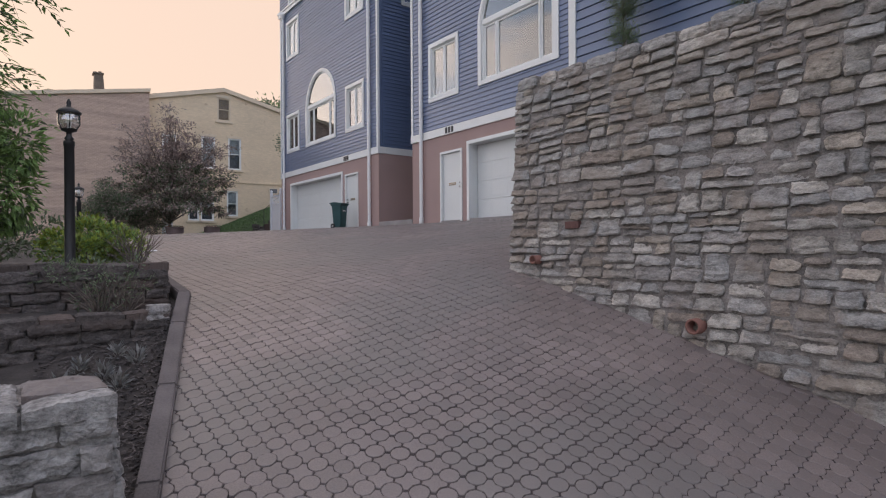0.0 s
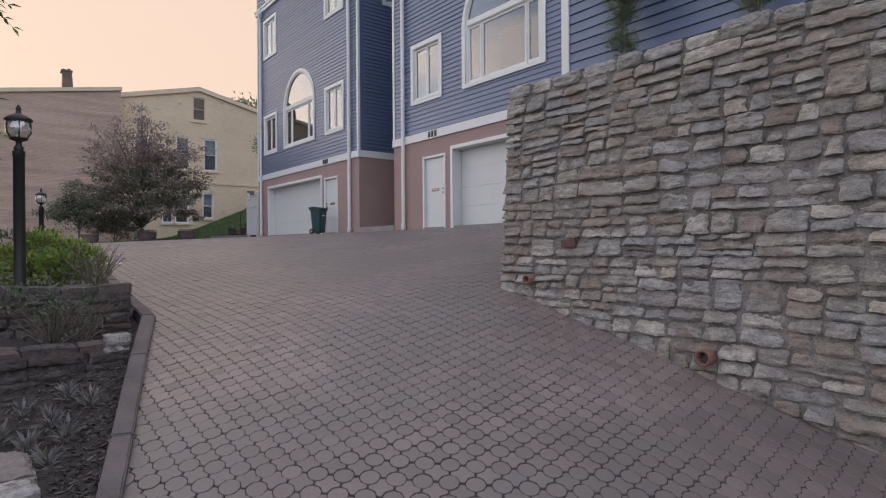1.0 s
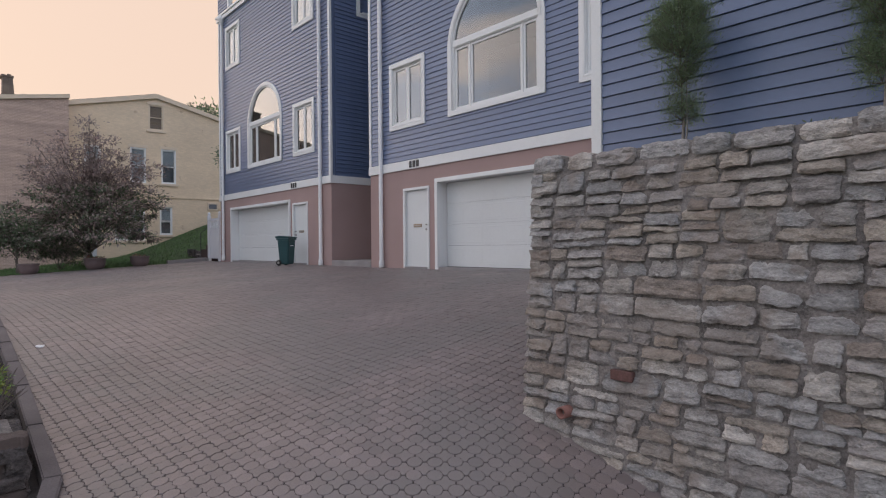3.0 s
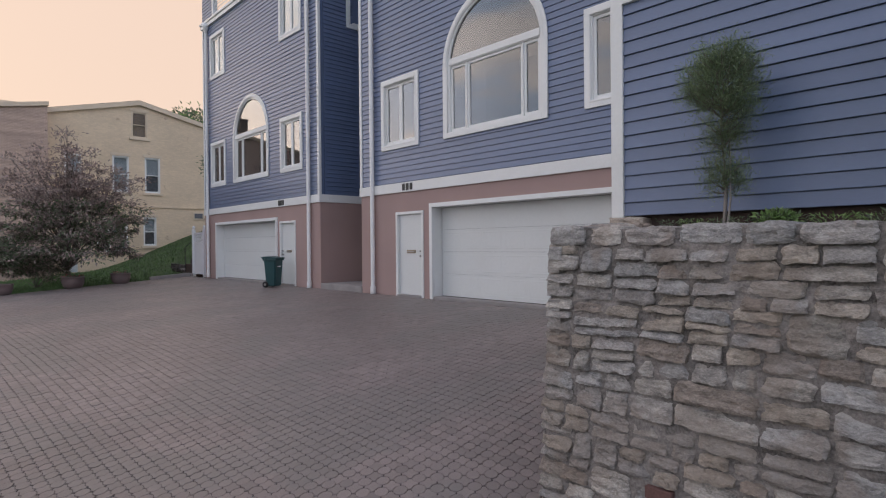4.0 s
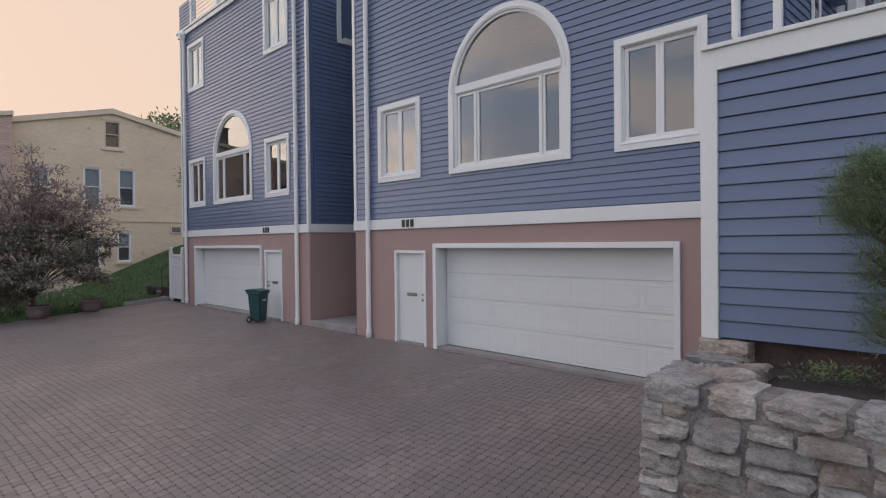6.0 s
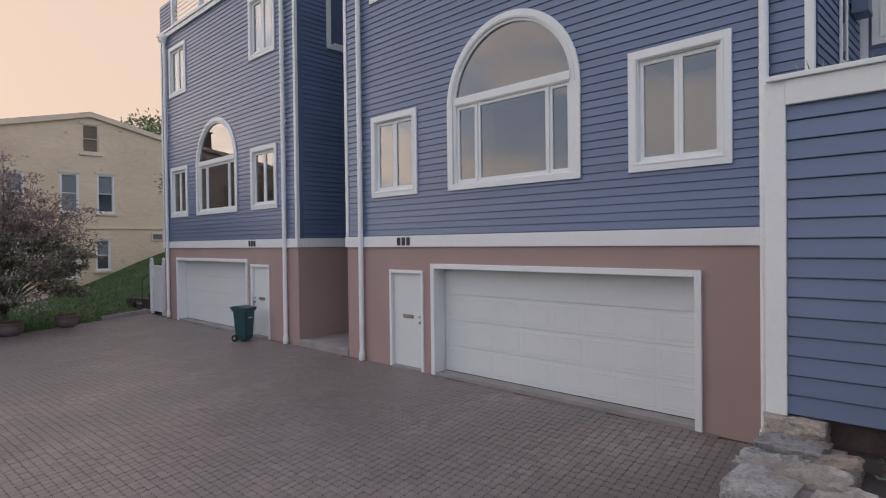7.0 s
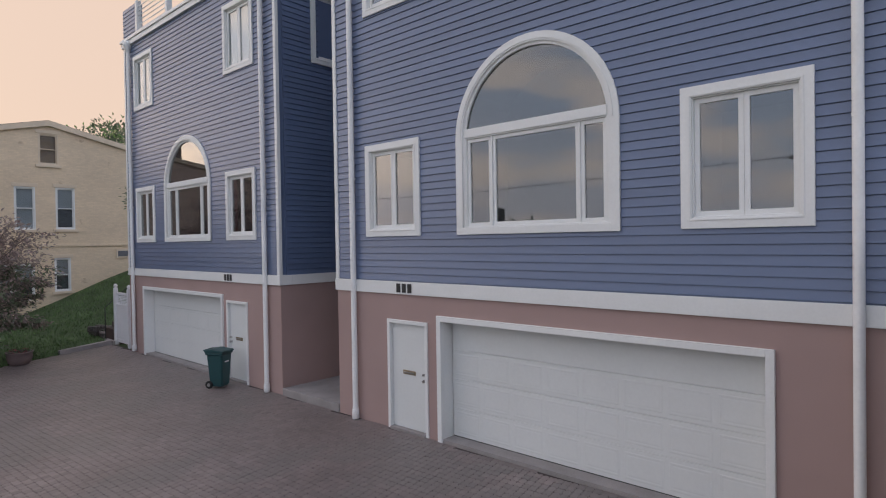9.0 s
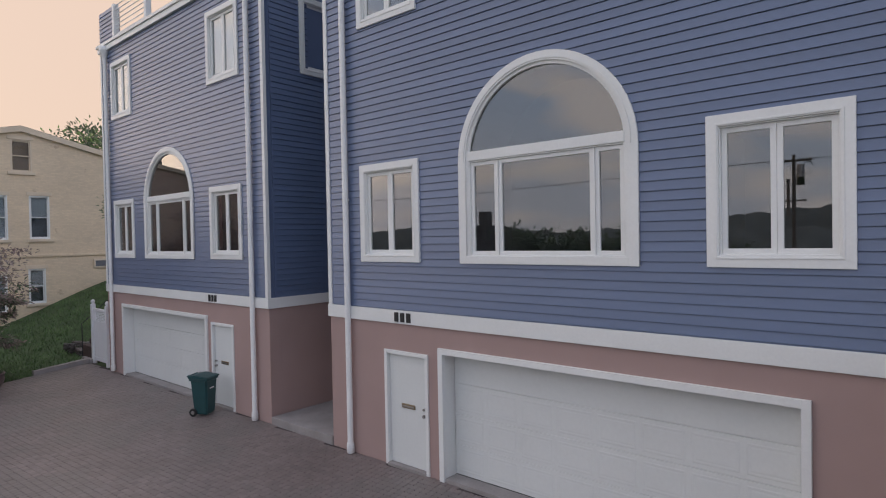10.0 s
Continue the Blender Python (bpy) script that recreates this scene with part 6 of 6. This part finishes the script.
def stone_wall_face():
    rng = random.Random(7)
    out = ([], [])
    low = lambda u: drive_z(SWX + u, SWY) - 0.05
    lay_rubble(STONE_WALL, 6.4, low, SWZ - 0.15, pose(SWX, SWY, 0, -BATTER), rng, 0.14, M_STONE, 300, out)
    # the quoin end and the return towards the house
    lay_courses(STONE_WALL, 1.1, lambda u: -1.0, SWZ - 0.16, pose(SWX, -4.06, 0, 0, 0, -90), rng, (0.11, 0.18), (0.24, 0.45), 0.14, M_STONE, gap=0.022, limit=0, proud=0.03, out=out)
    # copings along the top
    x = SWX - 0.02
    while x < SWX + 6.3:
        w = rng.uniform(0.24, 0.48)
        hh = rng.uniform(0.13, 0.17)
        share("cap_stone", stone_mesh(rng, w - rng.uniform(0.02, 0.06), hh, 0.36, M_STONE, nx=7, nz=4, amp=0.012, taper=0.4, hang=0.008), STONE_WALL, pose(x + w / 2, SWY + 0.062 - 0.03 * rng.uniform(0, 1.2), SWZ - 0.16 + hh / 2 + 0.005, 0, rng.uniform(-1.5, 1.5), 0))
        x += w
    # flat flags on the return
    for k, (fx, fy, w, d) in enumerate(((7.72, -4.62, 0.34, 0.3), (7.98, -4.72, 0.3, 0.28), (7.74, -4.3, 0.36, 0.3), (7.74, -4.07, 0.36, 0.24), (8.02, -4.42, 0.22, 0.24))):
        share("flag_stone", stone_mesh(rng, w, d, 0.09, M_STONE, nx=8, nz=7, amp=0.02), STONE_WALL, pose(fx, fy, SWZ + 0.015 * (k % 3), -90 + rng.uniform(-4, 4), rng.uniform(-4, 4), rng.uniform(-10, 10)))
    share("corner_stone", stone_mesh(random.Random(77), 0.36, 0.3, 0.3, M_STONE), STONE_WALL, pose(7.7, -4.08, 1.38))
    me = bpy.data.meshes.new("far_stones")
    me.from_pydata(out[0], [], out[1])
    me.materials.append(M_STONE)
    ob = new("far_stones", me)
    ob.parent = STONE_WALL
    tagged(ob, "limestone courses", kind="stuff")
    for x, z, r in ((8.07, -0.93, 0.055), (10.2, -1.535, 0.075)):
        bm = bmesh.new()
        lathe(bm, [(r, 0), (r, 0.16), (r * 0.72, 0.16), (r * 0.72, 0.02)], 18)
        bmesh.ops.transform(bm, matrix=pose(x, SWY + 0.05 + 0.0472 * z, z, 90, 0, 0), verts=bm.verts)
        part("drain_pipe", bm, M_PIPECLAY, STONE_WALL, "red clay drain pipe")
    # a red brick let into the wall, and the uneven bedding mortar between the stones
    part("brick", B(8.53, 8.73, SWY - 0.075, SWY + 0.03, -0.56, -0.475, 0.006), M_OLDBRICK, STONE_WALL, "dark red brick let into the wall")
    V, F, nx, nz = [], [], 215, 135
    for j in range(nz + 1):
        for i in range(nx + 1):
            x, z = SWX + 0.03 + 0.03 * i, SWZ - 0.1 - 0.03 * j
            k = noise.noise(Vector((x * 1.7, z * 2.3, 4.0))) * 0.022 + noise.noise(Vector((x * 9, z * 14, 9.0))) * 0.012
            V.append((x - 0.025 * (SWZ - z), SWY + 0.0472 * z + 0.005 - k, z))
    for j in range(nz):
        for i in range(nx):
            a = j * (nx + 1) + i
            F.append((a, a + nx + 1, a + nx + 2, a + 1))
    me = bpy.data.meshes.new("mortar_face")
    me.from_pydata(V, [], F)
    me.materials.append(M_MORTAR)
    new("mortar_face", me).parent = STONE_WALL


stone_wall_face()


# ---- pavers ----
def in_court(x, y):
    if y > -0.03 or y < -12:
        return False
    if x > SWX + 0.06 and y > SWY + 0.04:
        return False
    if y > -0.3 and x > 7.35:
        return False
    yk = -8.69 if x < 5.62 else (-8.73 - (x - 5.62) * 0.275)
    if y < yk - 0.09:
        return False
    if x < -16.3 - 0.25 * y:
        return False
    return x < 15.5


def pavers():
    rng = random.Random(3)
    t = thing("court", "worn reddish-grey interlocking pavers with dark joints", "paving", kind="structure")
    S, ang = 0.172, radians(49)
    ca, sa = math.cos(ang), math.sin(ang)
    R = S * 0.385
    disc = [(R * math.cos(2 * math.pi * k / 12), R * math.sin(2 * math.pi * k / 12)) for k in range(12)]
    # four-armed filler between the discs
    fill = []
    g = 0.006
    for q in range(4):
        cx, cy = [(S / 2, S / 2), (-S / 2, S / 2), (-S / 2, -S / 2), (S / 2, -S / 2)][q]
        a0 = math.pi + q * math.pi / 2
        for k in (8, 4, 0):
            th = a0 + (0.10 + (math.pi / 2 - 0.20) * k / 8)
            fill.append((cx + (R + g) * math.cos(th), cy + (R + g) * math.sin(th)))
    fill.sort(key=lambda p: math.atan2(p[1], p[0]))

    def piece(loop):
        vs, fs, n = [], [], len(loop)
        for s, z in ((1.0, -0.03), (1.0, -0.003), (0.95, 0.0)):
            vs += [(x * s, y * s, z) for x, y in loop]
        for a in (0, n):
            fs += [(a + k, a + (k + 1) % n, a + n + (k + 1) % n, a + n + k) for k in range(n)]
        fs.append(tuple(2 * n + k for k in range(n)))
        return vs, fs
    kinds = [piece(disc), piece(fill)]
    data = []
    for vs, fs in kinds:
        me = bpy.data.meshes.new("paver")
        me.from_pydata(vs, [], fs)
        me.materials.append(M_PAVER)
        data.append(me)
    V, F = [], []
    near = 0
    for i in range(-140, 141):
        for j in range(-140, 141):
            for k in (0, 1):
                u, v = (i + 0.5 * k) * S, (j + 0.5 * k) * S
                x, y = u * ca - v * sa + 1.0, u * sa + v * ca - 5.0
                if not in_court(x, y):
                    continue
                z = drive_z(x, y)
                sx, sy = (drive_z(x + 0.05, y) - z) / 0.05, (drive_z(x, y - 0.05) - z) / -0.05
                dz, tx, ty = rng.gauss(0, 0.0015), rng.gauss(0, 0.012), rng.gauss(0, 0.012)
                if 9.2 < x < 10.9 and -8.6 < y < -6.3 and near < 300:
                    n = Vector((-sx - tx, -sy - ty, 1)).normalized()
                    m = Matrix.Translation((x, y, z + dz)) @ n.to_track_quat("Z", "Y").to_matrix().to_4x4()
                    fw = (m.to_3x3().inverted() @ Vector((ca, sa, 0)))
                    m = m @ Matrix.Rotation(math.atan2(fw.y, fw.x), 4, "Z")
                    share("paver", data[k], t, m)
                    near += 1
                    continue
                o = len(V)
                for a, b, c in kinds[k][0]:
                    px, py = a * ca - b * sa, a * sa + b * ca
                    V.append((x + px, y + py, z + dz + c + px * (sx + tx) + py * (sy + ty)))
                F += [[o + q for q in f] for f in kinds[k][1]]
    me = bpy.data.meshes.new("far_pavers")
    me.from_pydata(V, [], F)
    me.materials.append(M_PAVER)
    ob = new("far_pavers", me)
    ob.parent = t
    tagged(ob, "reddish-grey pavers", kind="stuff")
    # sand bed that shows in the joints
    bm = bmesh.new()
    g = {}
    xs, ys = [-17 + 0.4 * i for i in range(83)], [0.06 - 0.3 * j for j in range(42)]
    for i, x in enumerate(xs):
        for j, y in enumerate(ys):
            rim = (-8.69 if x < 5.62 else (-8.73 - (x - 5.62) * 0.275)) - 0.05
            y = max(y, rim)
            g[i, j] = bm.verts.new((x, y, drive_z(x, min(0, y)) - 0.008))
    for i in range(len(xs) - 1):
        for j in range(len(ys) - 1):
            cx, cy = xs[i] + 0.2, ys[j] - 0.15
            yk = -8.69 if cx < 5.62 else (-8.73 - (cx - 5.62) * 0.275)
            if cy > yk - 0.22 and not (cx > SWX + 0.4 and cy > SWY + 0.3) and cx > -16.4 - 0.25 * cy:
                bm.faces.new((g[i, j], g[i, j + 1], g[i + 1, j + 1], g[i + 1, j])).smooth = True
    bmesh.ops.delete(bm, geom=[v for v in bm.verts if not v.link_faces], context="VERTS")
    bmesh.ops.recalc_face_normals(bm, faces=bm.faces)
    part("sand_bed", bm, M_JOINT, t)


pavers()


def scrap():
    """A crumpled scrap of white paper on the pavers."""
    rng = random.Random(9)
    t = thing("paper_scrap", "small crumpled scrap of white paper on the pavers", "litter", at=(1.3, -8.4, drive_z(1.3, -8.4)))
    bm = bmesh.new()
    bmesh.ops.create_icosphere(bm, subdivisions=2, radius=0.06)
    for v in bm.verts:
        v.co = Vector((v.co.x * 1.5, v.co.y, max(0.0, v.co.z * 0.5))) * rng.uniform(0.75, 1.2)
    part("paper", bm, M_VINYL, t)


scrap()


# ---- beyond the ramp, seen mirrored in the windows ----
def far_hills():
    for k, (y, z0, amp, seed) in enumerate(((-320.0, 4.0, 14.0, 1.3), (-170.0, -2.0, 8.0, 7.7))):
        bm = bmesh.new()
        n = 420
        rows = []
        for i in range(n + 1):
            x = -420 + 760 * i / n
            top = z0 + amp * (0.5 + noise.noise(Vector((x * 0.008, seed, 0)))) + 1.8 * noise.noise(Vector((x * 0.12, seed, 3))) + (1.1 + 1.2 * k) * noise.noise(Vector((x * 0.43, seed, 5)))
            rows.append([bm.verts.new((x, y + dy, z)) for dy, z in ((30, -8), (12, top * 0.6 - 2), (0, top), (-40, -8))])
        for a, b in zip(rows, rows[1:]):
            for j in range(3):
                bm.faces.new((a[j], b[j], b[j + 1], a[j + 1])).smooth = True
        bmesh.ops.recalc_face_normals(bm, faces=bm.faces)
        tagged(part("wooded_hill", bm, M_HILL), "dark wooded hill in the distance", "hill", kind="structure")


M_HILL = mat("far_woods", (0.125, 0.14, 0.135), 0.95, var=0.3, scale=0.15, fine=0.8, bump=0.0)
far_hills()


def utility_pole():
    t = thing("utility_pole", "wooden utility pole with a grey transformer and crossarm", "pole", at=(-1.1, -40.0, -5.0))
    bm = bmesh.new()
    lathe(bm, [(0.16, 0), (0.11, 14.6)], 12)
    part("pole", bm, M_BARK, t)
    bm = bmesh.new()
    lathe(bm, [(0.22, 13.9), (0.26, 12.45), (0.26, 13.2), (0.18, 13.3)], 16, (0.42, 0.1))
    part("transformer", bm, M_STEEL, t)
    part("crossarm", B(-1.1, 1.1, -0.06, 0.06, 14.1, 14.24), M_BARK, t)
    part("crossarm", B(-0.75, 0.75, -0.05, 0.05, 11.3, 11.42), M_BARK, t)
    part("riser_board", B(-0.42, -0.24, 0.1, 0.2, 10.2, 12.9), M_BARK, t)
    bm = bmesh.new()
    tube(bm, [(0.9 + 0.3 * math.cos(a), 0.15, 13.6 + 0.45 * math.sin(a)) for a in [k * math.pi / 6 for k in range(12)]], [0.03] * 12, 6)
    part("cable_loop", bm, M_BLACK, t)
    for x in (-1.0, 0.0, 1.0):
        bm = bmesh.new()
        lathe(bm, [(0.05, 14.241), (0.07, 14.3), (0.04, 14.36), (0.06, 14.42)], 10, (x, 0))
        part("insulator", bm, M_STEEL, t)
    for s in (-1, 0, 1):
        bm = bmesh.new()
        pts = [(s * 1.0 - 60, 4, 13.9), (s * 1.0 - 30, 2, 13.4), (s * 1.0, 0, 14.3), (s * 1.0 + 30, -2, 13.4), (s * 1.0 + 60, -4, 13.9)]
        tube(bm, pts, [0.008] * 5, 4)
        part("cable", bm, M_BLACK, t)


utility_pole()


def opposite_house():
    h = thing("gabled_house", "dark gabled house with a chimney across the way", "house", at=(-28, -34, -4.2))
    bm = bmesh.new()
    prism(bm, [(-5, 0, 0), (5, 0, 0), (5, 0, 6.2), (0, 0, 9.3), (-5, 0, 6.2)], (0, -9, 0))
    part("wall", bm, M_SLATE, h)
    bm = bmesh.new()
    for s in (-1, 1):
        prism(bm, [(0, 0.4, 9.35), (s * 5.5, 0.4, 5.95), (s * 5.5, 0.4, 6.15), (0, 0.4, 9.6)], (0, -9.8, 0))
    part("roof", bm, M_ROOF, h)
    part("chimney", B(1.8, 2.7, -3.2, -2.4, 7.0, 10.8), M_SLATE, h)


opposite_house()
for i, (x, y, hgt) in enumerate(((-19.5, -37.0, 9.9), (-16.5, -39.0, 9.4), (-13.5, -42.0, 9.3), (-10.0, -44.0, 8.6), (-6.5, -47.0, 8.6))):
    tree("tree", "round dark green tree across the way", (x, y, -4.5), hgt, 1.2, 0.45, 0.26, [(M_LEAFGREEN, 1.0)], 2600, 400 + i, levels=3, kids=5, r0=0.2, puff=0.6)
